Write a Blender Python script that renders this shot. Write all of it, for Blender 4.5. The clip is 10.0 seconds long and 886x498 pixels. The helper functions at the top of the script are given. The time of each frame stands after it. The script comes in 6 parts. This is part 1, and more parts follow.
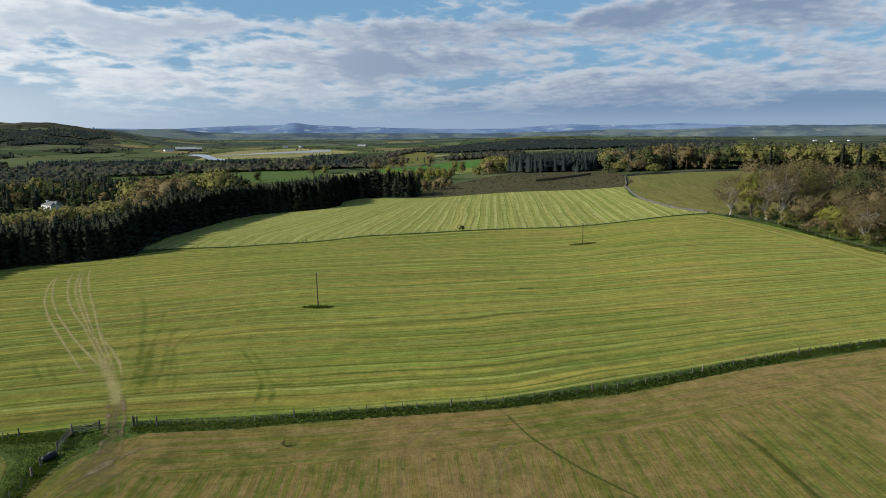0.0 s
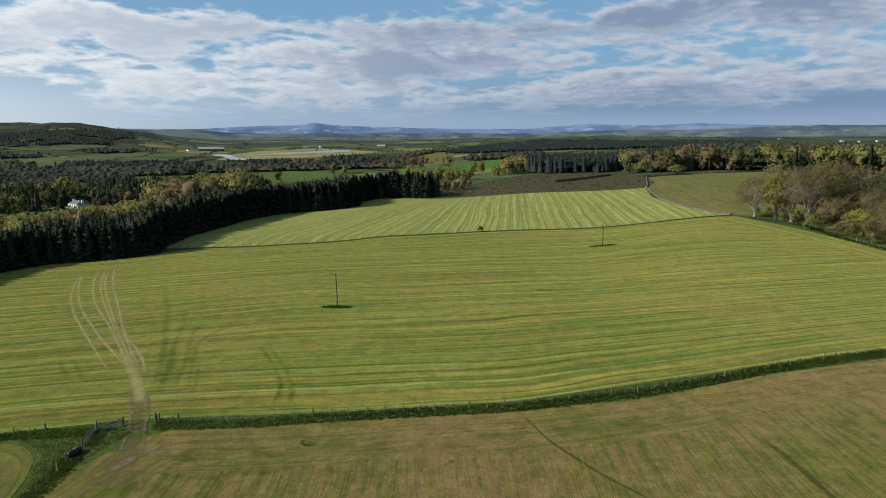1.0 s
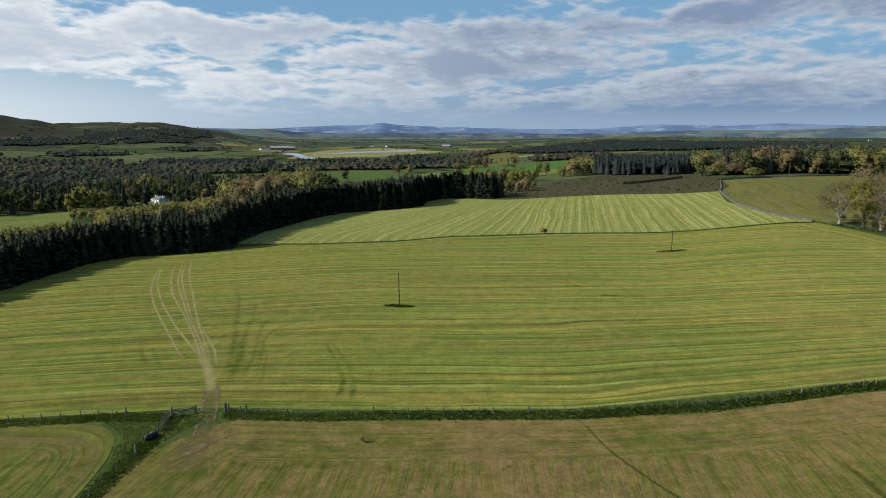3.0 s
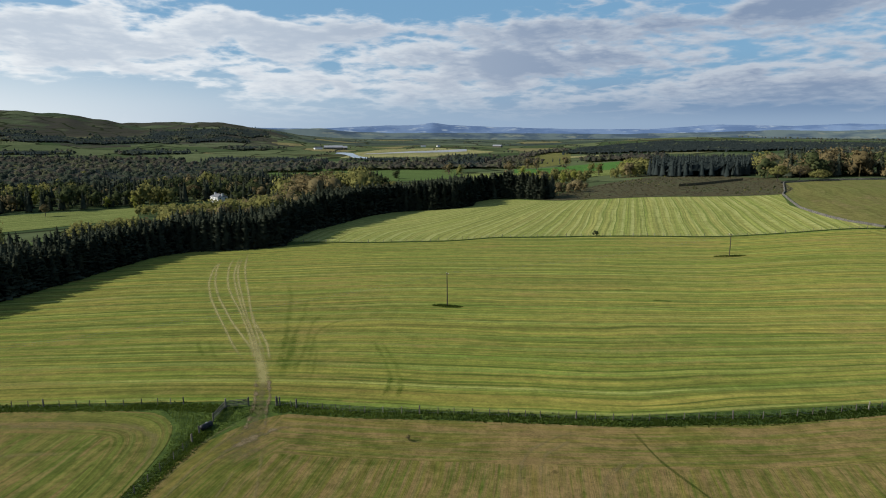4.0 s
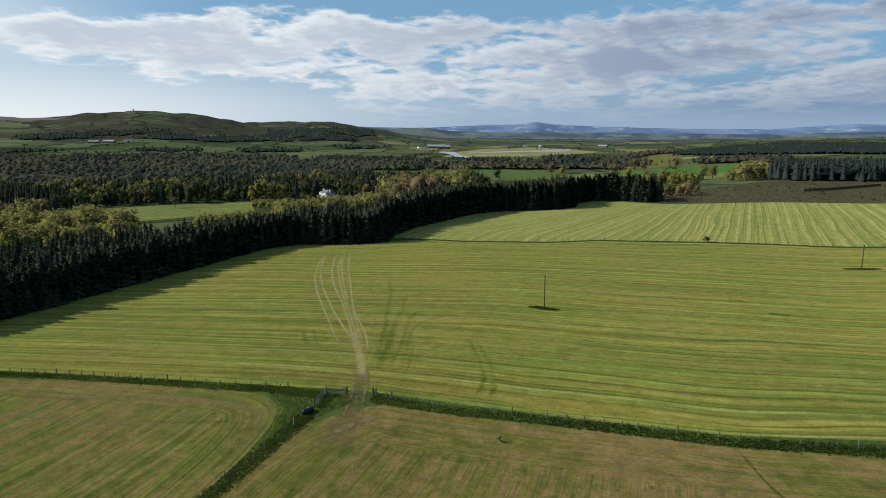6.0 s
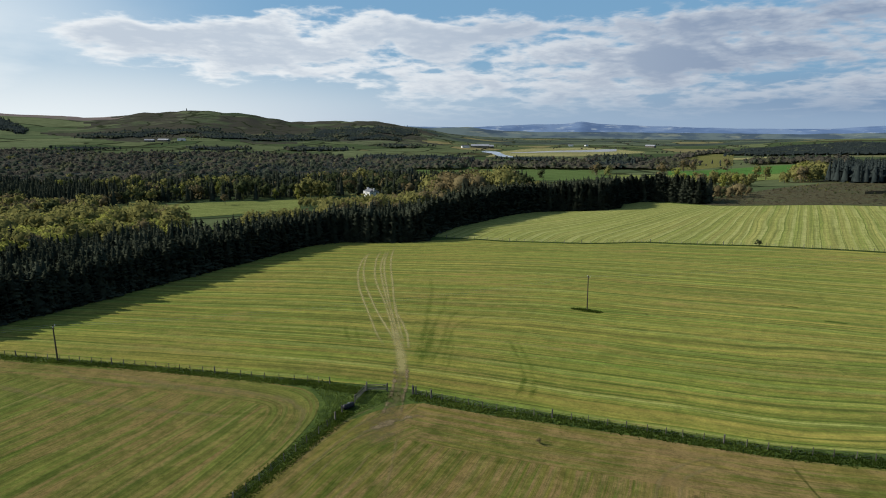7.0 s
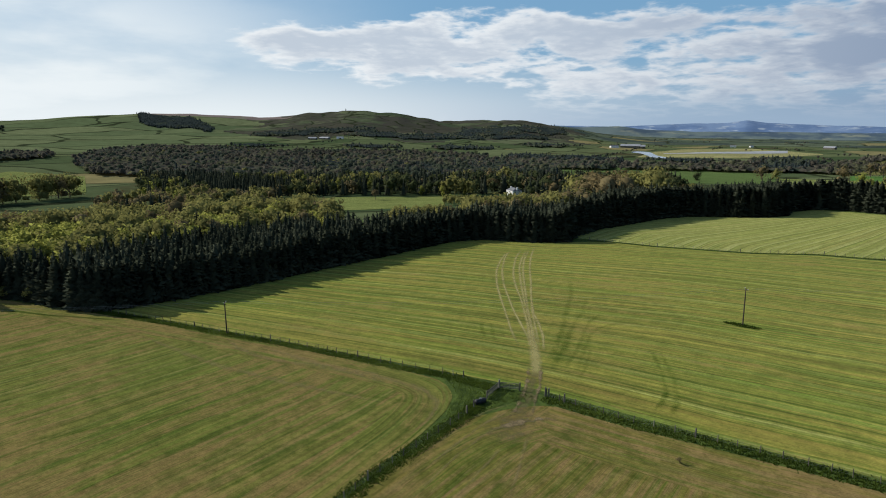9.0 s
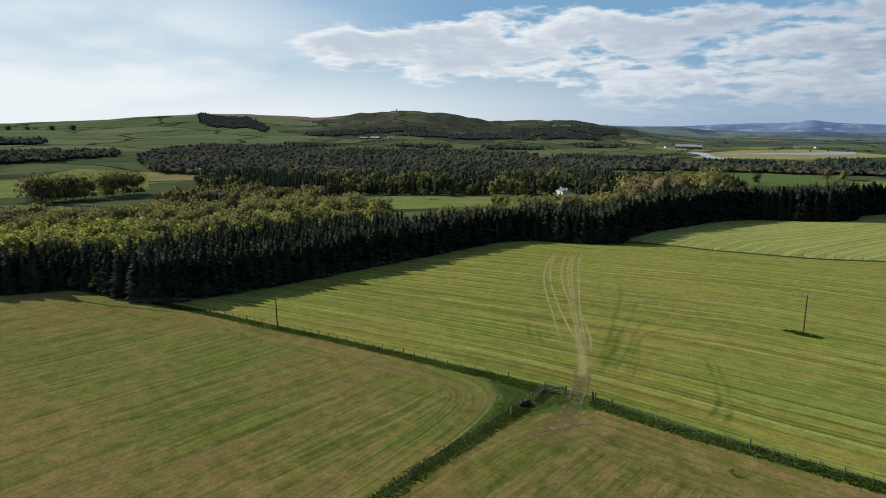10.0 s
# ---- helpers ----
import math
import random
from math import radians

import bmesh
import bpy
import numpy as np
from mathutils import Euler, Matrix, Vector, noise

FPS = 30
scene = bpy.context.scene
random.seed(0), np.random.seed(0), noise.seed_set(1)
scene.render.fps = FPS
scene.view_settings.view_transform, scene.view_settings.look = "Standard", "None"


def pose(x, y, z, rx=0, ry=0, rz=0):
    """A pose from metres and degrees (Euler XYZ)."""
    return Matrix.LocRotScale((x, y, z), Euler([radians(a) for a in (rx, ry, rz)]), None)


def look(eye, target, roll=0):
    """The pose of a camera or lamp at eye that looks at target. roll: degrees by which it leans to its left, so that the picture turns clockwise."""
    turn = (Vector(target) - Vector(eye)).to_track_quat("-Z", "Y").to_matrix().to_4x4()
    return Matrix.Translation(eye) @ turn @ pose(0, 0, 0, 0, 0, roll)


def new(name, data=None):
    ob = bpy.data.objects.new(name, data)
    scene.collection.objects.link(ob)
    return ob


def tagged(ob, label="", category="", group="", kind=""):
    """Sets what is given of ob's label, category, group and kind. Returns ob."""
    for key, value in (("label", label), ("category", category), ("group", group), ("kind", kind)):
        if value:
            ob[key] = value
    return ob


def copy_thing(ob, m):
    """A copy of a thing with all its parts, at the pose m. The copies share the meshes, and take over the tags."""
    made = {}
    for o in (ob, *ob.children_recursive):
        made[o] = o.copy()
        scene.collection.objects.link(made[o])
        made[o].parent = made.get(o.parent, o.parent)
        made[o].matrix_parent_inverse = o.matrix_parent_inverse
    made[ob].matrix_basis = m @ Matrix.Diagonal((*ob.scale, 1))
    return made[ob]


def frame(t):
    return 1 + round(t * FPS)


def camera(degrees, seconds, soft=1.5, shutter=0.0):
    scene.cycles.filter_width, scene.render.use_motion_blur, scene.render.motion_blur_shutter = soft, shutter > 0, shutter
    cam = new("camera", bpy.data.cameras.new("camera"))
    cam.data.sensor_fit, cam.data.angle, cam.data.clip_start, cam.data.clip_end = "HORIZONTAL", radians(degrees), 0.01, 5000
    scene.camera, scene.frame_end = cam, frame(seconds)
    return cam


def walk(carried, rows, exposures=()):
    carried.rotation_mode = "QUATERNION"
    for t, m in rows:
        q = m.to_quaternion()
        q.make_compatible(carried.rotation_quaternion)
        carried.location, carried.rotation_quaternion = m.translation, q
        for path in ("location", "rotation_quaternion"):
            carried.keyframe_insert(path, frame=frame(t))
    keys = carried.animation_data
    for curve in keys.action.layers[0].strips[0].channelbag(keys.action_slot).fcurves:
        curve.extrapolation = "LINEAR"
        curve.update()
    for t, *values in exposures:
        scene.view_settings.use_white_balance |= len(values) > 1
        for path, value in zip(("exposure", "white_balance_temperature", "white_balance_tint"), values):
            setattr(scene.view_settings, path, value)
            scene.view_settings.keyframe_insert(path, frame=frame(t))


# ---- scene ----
cam = camera(73.13, 10.0, 1.0)
EYE = 45.0
ROWS = [
    (0, -0.00, -0.00, -0.00, -0.00, -11.34, 0.24),
    (0.5, -0.05, 0.02, 0.11, 0.28, -11.33, 0.22),
    (1, -0.09, 0.05, 0.22, 1.82, -11.32, 0.23),
    (1.5, -0.11, 0.08, 0.33, 4.03, -11.31, 0.17),
    (2, -0.11, 0.11, 0.43, 5.82, -11.31, 0.14),
    (2.2, -0.11, 0.12, 0.47, 6.25, -11.31, 0.14),
    (3.3, -0.08, 0.17, 0.66, 9.10, -11.31, 0.11),
    (3.5, -0.08, 0.18, 0.70, 10.13, -11.31, 0.11),
    (4, -0.06, 0.21, 0.77, 12.74, -11.31, 0.05),
    (4.5, -0.03, 0.23, 0.82, 15.35, -11.35, 0.04),
    (5, -0.01, 0.26, 0.84, 17.78, -11.34, 0.00),
    (5.5, 0.01, 0.28, 0.84, 20.09, -11.36, -0.04),
    (5.7, 0.01, 0.30, 0.83, 21.07, -11.36, -0.05),
    (6.8, 0.04, 0.37, 0.77, 25.57, -11.41, -0.10),
    (7, 0.05, 0.39, 0.76, 26.51, -11.42, -0.11),
    (7.5, 0.06, 0.43, 0.72, 29.56, -11.45, -0.13),
    (8, 0.08, 0.49, 0.66, 32.96, -11.48, -0.14),
    (8.5, 0.10, 0.56, 0.61, 36.68, -11.51, -0.16),
    (9, 0.13, 0.64, 0.54, 40.20, -11.53, -0.18),
    (9.5, 0.16, 0.72, 0.48, 43.20, -11.55, -0.21),
    (10, 0.19, 0.81, 0.42, 44.88, -11.55, -0.19),
]
walk(cam, [(t, pose(x, y, EYE + z, 90 + pitch, roll, yaw)) for t, x, y, z, yaw, pitch, roll in ROWS], [(0.0, 0.06), (10.0, 0.06)])

# ---- light ----
SUN_AZ, SUN_EL = -103.0, 31.0
world = bpy.data.worlds.new("world")
scene.world = world
world.use_nodes = True


class Nodes:
    """Small helper to write node trees as expressions."""

    def __init__(self, tree):
        self.tree = tree
        tree.nodes.clear()

    def add(self, kind, inputs=None, operation="", blend_type="", feature="", distance=""):
        node = self.tree.nodes.new(kind)
        if operation:
            node.operation = operation
        if blend_type:
            node.data_type, node.blend_type = "RGBA", blend_type
        if feature:
            node.feature = feature
        if distance:
            node.distance = distance
        for key, value in (inputs or {}).items():
            if isinstance(value, bpy.types.NodeSocket):
                self.tree.links.new(value, node.inputs[key])
            else:
                node.inputs[key].default_value = value
        return node

    def math(self, op, a, b=0.0, c=0.0, clamp=False):
        node = self.add("ShaderNodeMath", {0: a, 1: b, 2: c}, operation=op)
        node.use_clamp = clamp
        return node.outputs[0]

    def mix(self, fac, a, b, blend="MIX"):
        node = self.add("ShaderNodeMix", {0: fac, 6: a, 7: b}, blend_type=blend)
        return node.outputs[2]

    def span(self, value, lo, hi, out_lo=0.0, out_hi=1.0, smooth=True):
        node = self.add("ShaderNodeMapRange", {0: value, 1: lo, 2: hi, 3: out_lo, 4: out_hi})
        node.interpolation_type = "SMOOTHSTEP" if smooth else "LINEAR"
        return node.outputs[0]

    def noise(self, vec, scale, detail=4.0, rough=0.55, distort=0.0):
        node = self.add("ShaderNodeTexNoise", {"Vector": vec, "Scale": scale, "Detail": detail, "Roughness": rough, "Distortion": distort})
        return node.outputs[0]

    def scaled(self, vec, sx, sy, sz=1.0):
        return self.add("ShaderNodeVectorMath", {0: vec, 1: (sx, sy, sz)}, operation="MULTIPLY").outputs[0]


def rgb(r, g, b):
    return (r, g, b, 1.0)


def build_sky():
    n = Nodes(world.node_tree)
    sky = n.add("ShaderNodeTexSky")
    sky.sky_type, sky.sun_disc = "NISHITA", False
    sky.sun_elevation, sky.sun_rotation = radians(SUN_EL), radians(SUN_AZ)
    sky.air_density, sky.dust_density, sky.ozone_density = 1.0, 0.6, 2.0
    way = n.add("ShaderNodeTexCoord").outputs["Generated"]
    xyz = n.add("ShaderNodeSeparateXYZ", {0: way})
    az = n.math("MULTIPLY", n.math("ARCTAN2", xyz.outputs[0], xyz.outputs[1]), 57.2958)
    el = n.math("MULTIPLY", n.math("ARCSINE", xyz.outputs[2]), 57.2958)
    # cloud forms, flattened towards the horizon
    tall = n.math("MULTIPLY", n.math("POWER", n.math("MAXIMUM", n.math("ADD", el, 2.0), 0.1), 0.72), 1.15)

    def density(aside, above):
        """How much cloud there is, a little to the side of and above each direction."""
        here = n.add("ShaderNodeCombineXYZ", {0: n.math("ADD", n.math("MULTIPLY", az, 0.125), aside), 1: n.math("ADD", tall, above), 2: 4.3}).outputs[0]
        form = n.noise(here, 0.62, 8.0, 0.56, 0.25)
        heap = n.math("SUBTRACT", 1.0, n.math("ABSOLUTE", n.math("SUBTRACT", n.math("MULTIPLY", n.noise(here, 1.9, 4.0, 0.55), 2.0), 1.0)))
        return here, n.math("ADD", n.math("MULTIPLY", form, 0.72), n.math("MULTIPLY", heap, 0.28))

    here, thick = density(0.0, 0.0)
    _, thick_up = density(-0.05, 0.20)
    # the long bank of cloud: its upper and lower edge by bearing
    ramp = n.add("ShaderNodeValToRGB", {0: n.span(az, -90.0, 40.0, 0.0, 1.0, False)})
    ramp.color_ramp.interpolation = "EASE"
    edges = ((-66, 5.0), (-59, 8.3), (-52, 8.2), (-45, 9.2), (-40, 10.6), (-34, 10.9), (-27, 9.5), (-12, 9.3), (1, 9.7), (10, 9.2), (16, 10.6), (26, 11.6))
    for k, (bearing, height) in enumerate(edges):
        spot = ramp.color_ramp.elements[k] if k < 2 else ramp.color_ramp.elements.new(0.99)
        spot.position, spot.color = (bearing + 90) / 130, (height / 14, height / 14, height / 14, 1.0)
    high_edge = n.math("MULTIPLY", ramp.outputs[0], 14.0)
    low_edge = n.span(az, -52.0, -14.0, 4.6, 1.6)
    over = n.span(n.math("SUBTRACT", el, high_edge), -0.9, 0.9, 0.0, 0.19)
    under = n.span(n.math("SUBTRACT", low_edge, el), -3.4, 2.6, 0.0, 0.20)
    west = n.span(az, -64.0, -54.0, 0.24, 0.0)
    limit = n.math("ADD", n.math("ADD", n.math("ADD", over, under), west), 0.535)
    excess = n.math("SUBTRACT", thick, limit)
    cloud = n.span(excess, -0.055, 0.075)
    shade = n.span(n.math("SUBTRACT", thick_up, limit), -0.02, 0.13)
    core = n.span(excess, 0.03, 0.17)
    lit = n.math("SUBTRACT", 1.0, n.math("ADD", n.math("MULTIPLY", shade, 0.55), n.math("MULTIPLY", core, 0.40)), 0.0, True)
    base_tone = n.mix(n.span(az, -40.0, 8.0), rgb(0.50, 0.57, 0.66), rgb(0.205, 0.275, 0.405))
    top_tone = n.mix(n.span(az, -46.0, 8.0), rgb(0.84, 0.87, 0.89), rgb(0.52, 0.57, 0.64))
    cloud_tone = n.mix(lit, base_tone, top_tone)
    haze_far = n.mix(n.span(az, -32.0, 20.0), rgb(0.40, 0.51, 0.63), rgb(0.135, 0.205, 0.36))
    haze_far = n.mix(n.span(el, 0.4, 2.6, 0.75, 0.0), haze_far, rgb(0.31, 0.42, 0.56))
    haze_tone = n.mix(n.span(az, -62.0, -16.0), rgb(0.80, 0.86, 0.89), haze_far)
    haze = n.span(el, -0.5, n.span(az, -60.0, -20.0, 9.5, 7.0), 1.0, 0.0)
    glare = n.math("MULTIPLY", n.span(az, -72.0, -40.0, 1.0, 0.0), n.span(el, 5.0, 16.0, 1.0, 0.3))
    veil = n.math("MAXIMUM", haze, n.math("MULTIPLY", glare, n.span(n.noise(here, 0.6, 5.0), 0.25, 0.6, 0.55, 1.0)))
    blue = n.add("ShaderNodeBackground", {"Color": rgb(0.195, 0.415, 0.66), "Strength": 0.9})
    clear = n.add("ShaderNodeBackground", {"Color": sky.outputs[0], "Strength": 0.085})
    air = n.add("ShaderNodeMixShader", {0: n.span(el, 10.0, 45.0, 0.75, 0.1), 1: clear.outputs[0], 2: blue.outputs[0]})
    mist = n.add("ShaderNodeBackground", {"Color": haze_tone, "Strength": 1.0})
    airy = n.add("ShaderNodeMixShader", {0: veil, 1: air.outputs[0], 2: mist.outputs[0]})
    clouds = n.add("ShaderNodeBackground", {"Color": cloud_tone, "Strength": 1.0})
    amount = n.math("MULTIPLY", n.math("MULTIPLY", cloud, n.span(az, -72.0, -54.0, 0.5, 1.0)), n.math("MULTIPLY", n.span(el, 0.0, 4.2, 0.0, 0.95), n.span(el, 14.0, 40.0, 1.0, 0.35)))
    both = n.add("ShaderNodeMixShader", {0: amount, 1: airy.outputs[0], 2: clouds.outputs[0]})
    n.add("ShaderNodeOutputWorld", {"Surface": both.outputs[0]})


build_sky()
sun_data = bpy.data.lights.new("sun", "SUN")
sun_data.energy, sun_data.angle, sun_data.color = 5.0, radians(0.6), (1.0, 0.95, 0.865)
sun = new("sun", sun_data)
sun.matrix_world = look((0, 0, 300), Vector((0, 0, 300)) - Vector((math.sin(radians(SUN_AZ)) * math.cos(radians(SUN_EL)), math.cos(radians(SUN_AZ)) * math.cos(radians(SUN_EL)), math.sin(radians(SUN_EL)))))

# ---- materials ----


def material(name):
    m = bpy.data.materials.new(name)
    m.use_nodes = True
    return m, Nodes(m.node_tree)


def finish(n, color, rough=0.9, bump=None, strength=0.4, distance=0.1, spec=0.2, metal=0.0, leaf=0.0, alpha=None, sheen=0.0):
    inputs = {"Base Color": color, "Roughness": rough, "Specular IOR Level": spec, "Metallic": metal}
    if sheen:
        inputs["Sheen Weight"], inputs["Sheen Roughness"], inputs["Sheen Tint"] = sheen, 0.5, rgb(0.95, 0.90, 0.40)
        inputs["Diffuse Roughness"] = 0.12
    if bump is not None:
        inputs["Normal"] = n.add("ShaderNodeBump", {"Height": bump, "Strength": strength, "Distance": distance}).outputs[0]
    surface = n.add("ShaderNodeBsdfPrincipled", inputs).outputs[0]
    if leaf:
        through_leaf = n.add("ShaderNodeBsdfTranslucent", {"Color": color}).outputs[0]
        surface = n.add("ShaderNodeMixShader", {0: leaf, 1: surface, 2: through_leaf}).outputs[0]
    if alpha is not None:
        clear = n.add("ShaderNodeBsdfTransparent").outputs[0]
        surface = n.add("ShaderNodeMixShader", {0: alpha, 1: clear, 2: surface}).outputs[0]
    n.add("ShaderNodeOutputMaterial", {"Surface": surface})


def leaf_material(name, dark, light, leaf=0.25):
    m, n = material(name)
    pick = n.add("ShaderNodeNewGeometry").outputs["Random Per Island"]
    where = n.add("ShaderNodeTexCoord").outputs["Object"]
    patch = n.noise(where, 0.085, 4.0, 0.6)
    fac = n.math("ADD", n.math("MULTIPLY", pick, 0.25), n.math("MULTIPLY", n.span(patch, 0.3, 0.7), 0.75))
    own = n.add("ShaderNodeObjectInfo").outputs["Random"]
    color = n.mix(fac, rgb(*dark), rgb(*light))
    color = n.mix(n.math("MULTIPLY", own, 0.35), color, rgb(*[0.6 * c for c in dark]))
    finish(n, color, 1.0, spec=0.0, leaf=leaf)
    return m


def plain_material(name, a, b, scale=3.0, rough=0.8, stretch=(1, 1, 1), bump=0.3, metal=0.0, spec=0.3):
    m, n = material(name)
    where = n.add("ShaderNodeTexCoord").outputs["Object"]
    vec = n.scaled(where, *stretch)
    one, two = n.noise(vec, scale, 6.0), n.noise(where, scale * 0.17, 3.0)
    fac = n.math("ADD", n.math("MULTIPLY", one, 0.6), n.math("MULTIPLY", two, 0.4))
    finish(n, n.mix(n.span(fac, 0.32, 0.68), rgb(*a), rgb(*b)), rough, one, bump, 0.02, spec, metal)
    return m


def sward_material(name, dull, green, pale, pitch=8.5, core=0.62, line=0.75, dry=None, dry_at=(0.55, 0.7), length=90.0, dark=(0.045, 0.06, 0.012), sheen=0.05, wander=6.0, stripe=0.45, wide=0.24, blotch=0.15, streaks=1.0):
    """Mown grass: swaths run along u and lie side by side along v, one pitch (m) wide."""
    m, n = material(name)
    uv = n.add("ShaderNodeUVMap").outputs[0]
    where = n.add("ShaderNodeTexCoord").outputs["Object"]
    bend = n.math("SUBTRACT", n.noise(where, 0.014, 3.0, 0.55), 0.5)
    side = n.add("ShaderNodeSeparateXYZ", {0: uv}).outputs[1]
    uneven = n.noise(n.add("ShaderNodeCombineXYZ", {0: n.math("DIVIDE", side, 2.3 * pitch), 1: 1.5}).outputs[0], 1.0, 2.0, 0.5)
    shift = n.add("ShaderNodeCombineXYZ", {1: n.math("ADD", n.math("MULTIPLY", bend, wander), n.math("MULTIPLY", uneven, 1.3 * pitch))}).outputs[0]
    uv2 = n.add("ShaderNodeVectorMath", {0: uv, 1: shift}, operation="ADD").outputs[0]
    row = n.math("DIVIDE", n.add("ShaderNodeSeparateXYZ", {0: uv2}).outputs[1], pitch)
    blot = n.noise(n.scaled(uv2, 1 / (0.30 * length), 2.6 / pitch), 1.0, 5.0, 0.6)
    bands = n.noise(n.scaled(uv2, 1 / (1.2 * length), 1.7 / pitch), 1.0, 3.0, 0.55)
    hair = n.noise(n.scaled(uv2, 1 / (0.10 * length), 18.0 / pitch), 1.0, 4.0, 0.65)
    patch, broad = n.noise(where, 0.022, 5.0, 0.6), n.noise(where, 0.007, 3.0, 0.5)
    clump = n.noise(where, 0.30, 9.0, 0.74)
    blades = n.noise(where, 4.0, 6.0, 0.75)
    # each swath: a worn middle, green sides, one pale ridge of cut grass, one dark furrow
    part_row = n.math("FRACT", n.math("ADD", row, n.math("MULTIPLY", n.math("SUBTRACT", hair, 0.5), 0.10)))
    number = n.math("FLOOR", row)
    own = n.add("ShaderNodeTexWhiteNoise", {0: n.add("ShaderNodeCombineXYZ", {0: number, 1: 3.7}).outputs[0]}).outputs[0]
    out = n.math("MULTIPLY", n.math("ABSOLUTE", n.math("SUBTRACT", part_row, 0.42)), 2.0)
    middle = n.span(n.math("ADD", out, n.math("MULTIPLY", n.math("SUBTRACT", blot, 0.5), 1.6)), core - 0.40, core + 0.30, 1.0, 0.0)
    middle = n.math("MULTIPLY", middle, n.span(own, 0.0, 1.0, 0.35, 0.95, False))
    mottle = n.span(n.math("ADD", n.math("MULTIPLY", bands, 0.5), n.math("ADD", n.math("MULTIPLY", clump, 0.2), n.math("MULTIPLY", patch, 0.3))), 0.40, 0.62)
    color = n.mix(n.math("ADD", n.math("MULTIPLY", middle, 0.62), n.math("MULTIPLY", mottle, 0.38)), rgb(*green), rgb(*dull))
    streak = n.noise(n.scaled(uv2, 1 / (1.5 * length), 8.0 / pitch), 1.0, 3.0, 0.55)
    color = n.mix(n.span(streak, 0.51, 0.61, 0.0, 0.80 * streaks), color, rgb(*dull))
    color = n.mix(n.span(streak, 0.37, 0.48, 0.80 * streaks, 0.0), color, rgb(*[0.62 * g for g in green]))
    fine = n.noise(n.scaled(uv2, 1 / (0.8 * length), 5.0 / pitch), 1.0, 4.0, 0.6)
    tone = n.span(fine, 0.34, 0.66, 1 - 0.34 * streaks, 1 + 0.30 * streaks)
    color = n.mix(1.0, color, n.add("ShaderNodeCombineXYZ", {0: tone, 1: tone, 2: tone}).outputs[0], "MULTIPLY")
    fresh = n.span(n.math("ADD", n.math("MULTIPLY", broad, 0.5), n.math("MULTIPLY", blot, 0.5)), 0.52, 0.66, 0.0, 0.5)
    color = n.mix(fresh, color, rgb(0.9 * green[0], green[1], 0.9 * green[2]))
    worn = n.noise(where, 0.11, 6.0, 0.62)
    color = n.mix(n.span(n.math("ADD", n.math("MULTIPLY", worn, 0.7), n.math("MULTIPLY", blot, 0.3)), 0.54, 0.64, 0.0, blotch), color, rgb(*[0.62 * g for g in green]))
    ridge_at = n.math("ABSOLUTE", n.math("SUBTRACT", part_row, 0.90))
    some = n.math("MULTIPLY", n.span(n.math("ADD", n.math("MULTIPLY", bands, 0.6), n.math("MULTIPLY", blot, 0.4)), 0.40, 0.60), n.span(own, 0.1, 0.9, 0.25, 1.0))
    color = n.mix(n.math("MULTIPLY", n.span(ridge_at, 0.3 * wide, wide, stripe, 0.0), n.span(blot, 0.35, 0.6)), color, rgb(*[0.55 * p + 0.45 * g for p, g in zip(pale, green)]))
    color = n.mix(n.math("MULTIPLY", n.span(ridge_at, 0.012, 0.060, line, 0.0), some), color, rgb(*pale))
    furrow = n.math("MULTIPLY", n.span(n.math("ABSOLUTE", n.math("SUBTRACT", part_row, 0.035)), 0.014, 0.055, 0.85 * streaks, 0.0), n.span(blot, 0.40, 0.56))
    color = n.mix(furrow, color, rgb(*[0.5 * g for g in green]))
    if dry:
        d = n.math("ADD", n.math("MULTIPLY", patch, 0.4), n.math("ADD", n.math("MULTIPLY", blot, 0.5), n.math("MULTIPLY", clump, 0.2)))
        color = n.mix(n.math("MULTIPLY", n.span(d, *dry_at), n.span(hair, 0.3, 0.6, 0.35, 0.95)), color, rgb(*dry))
    sparse = n.span(n.math("ADD", n.math("MULTIPLY", hair, 0.5), n.math("MULTIPLY", blades, 0.5)), 0.36, 0.50, 0.6, 0.0)
    color = n.mix(sparse, color, rgb(*dark))
    grain = n.math("MULTIPLY", n.span(n.noise(where, 1.6, 7.0, 0.8), 0.30, 0.70, 0.68, 1.32, False), n.span(clump, 0.3, 0.7, 0.80, 1.20))
    color = n.mix(1.0, color, n.add("ShaderNodeCombineXYZ", {0: grain, 1: grain, 2: grain}).outputs[0], "MULTIPLY")
    specks = n.noise(where, 0.42, 3.0, 0.5)
    color = n.mix(n.span(n.math("ADD", n.math("MULTIPLY", specks, 0.8), n.math("MULTIPLY", blades, 0.2)), 0.68, 0.73, 0.0, 0.6), color, rgb(*[0.6 * k for k in dark]))
    relief = n.math("ADD", n.math("MULTIPLY", blades, 0.35), n.math("ADD", n.math("MULTIPLY", blot, 0.3), n.math("MULTIPLY", hair, 0.4)))
    finish(n, color, 1.0, relief, 0.6, 0.25, 0.0, sheen=sheen)
    return m


def rough_grass_material(name, a, b, c):
    m, n = material(name)
    where = n.add("ShaderNodeTexCoord").outputs["Object"]
    one, two, three = n.noise(where, 0.05, 4.0), n.noise(where, 0.8, 6.0, 0.65), n.noise(where, 5.0, 4.0)
    color = n.mix(n.span(two, 0.35, 0.65), rgb(*a), rgb(*b))
    color = n.mix(n.span(one, 0.45, 0.7, 0.0, 0.7), color, rgb(*c))
    finish(n, color, 0.95, n.math("ADD", two, n.math("MULTIPLY", three, 0.4)), 0.8, 0.4, 0.1)
    return m


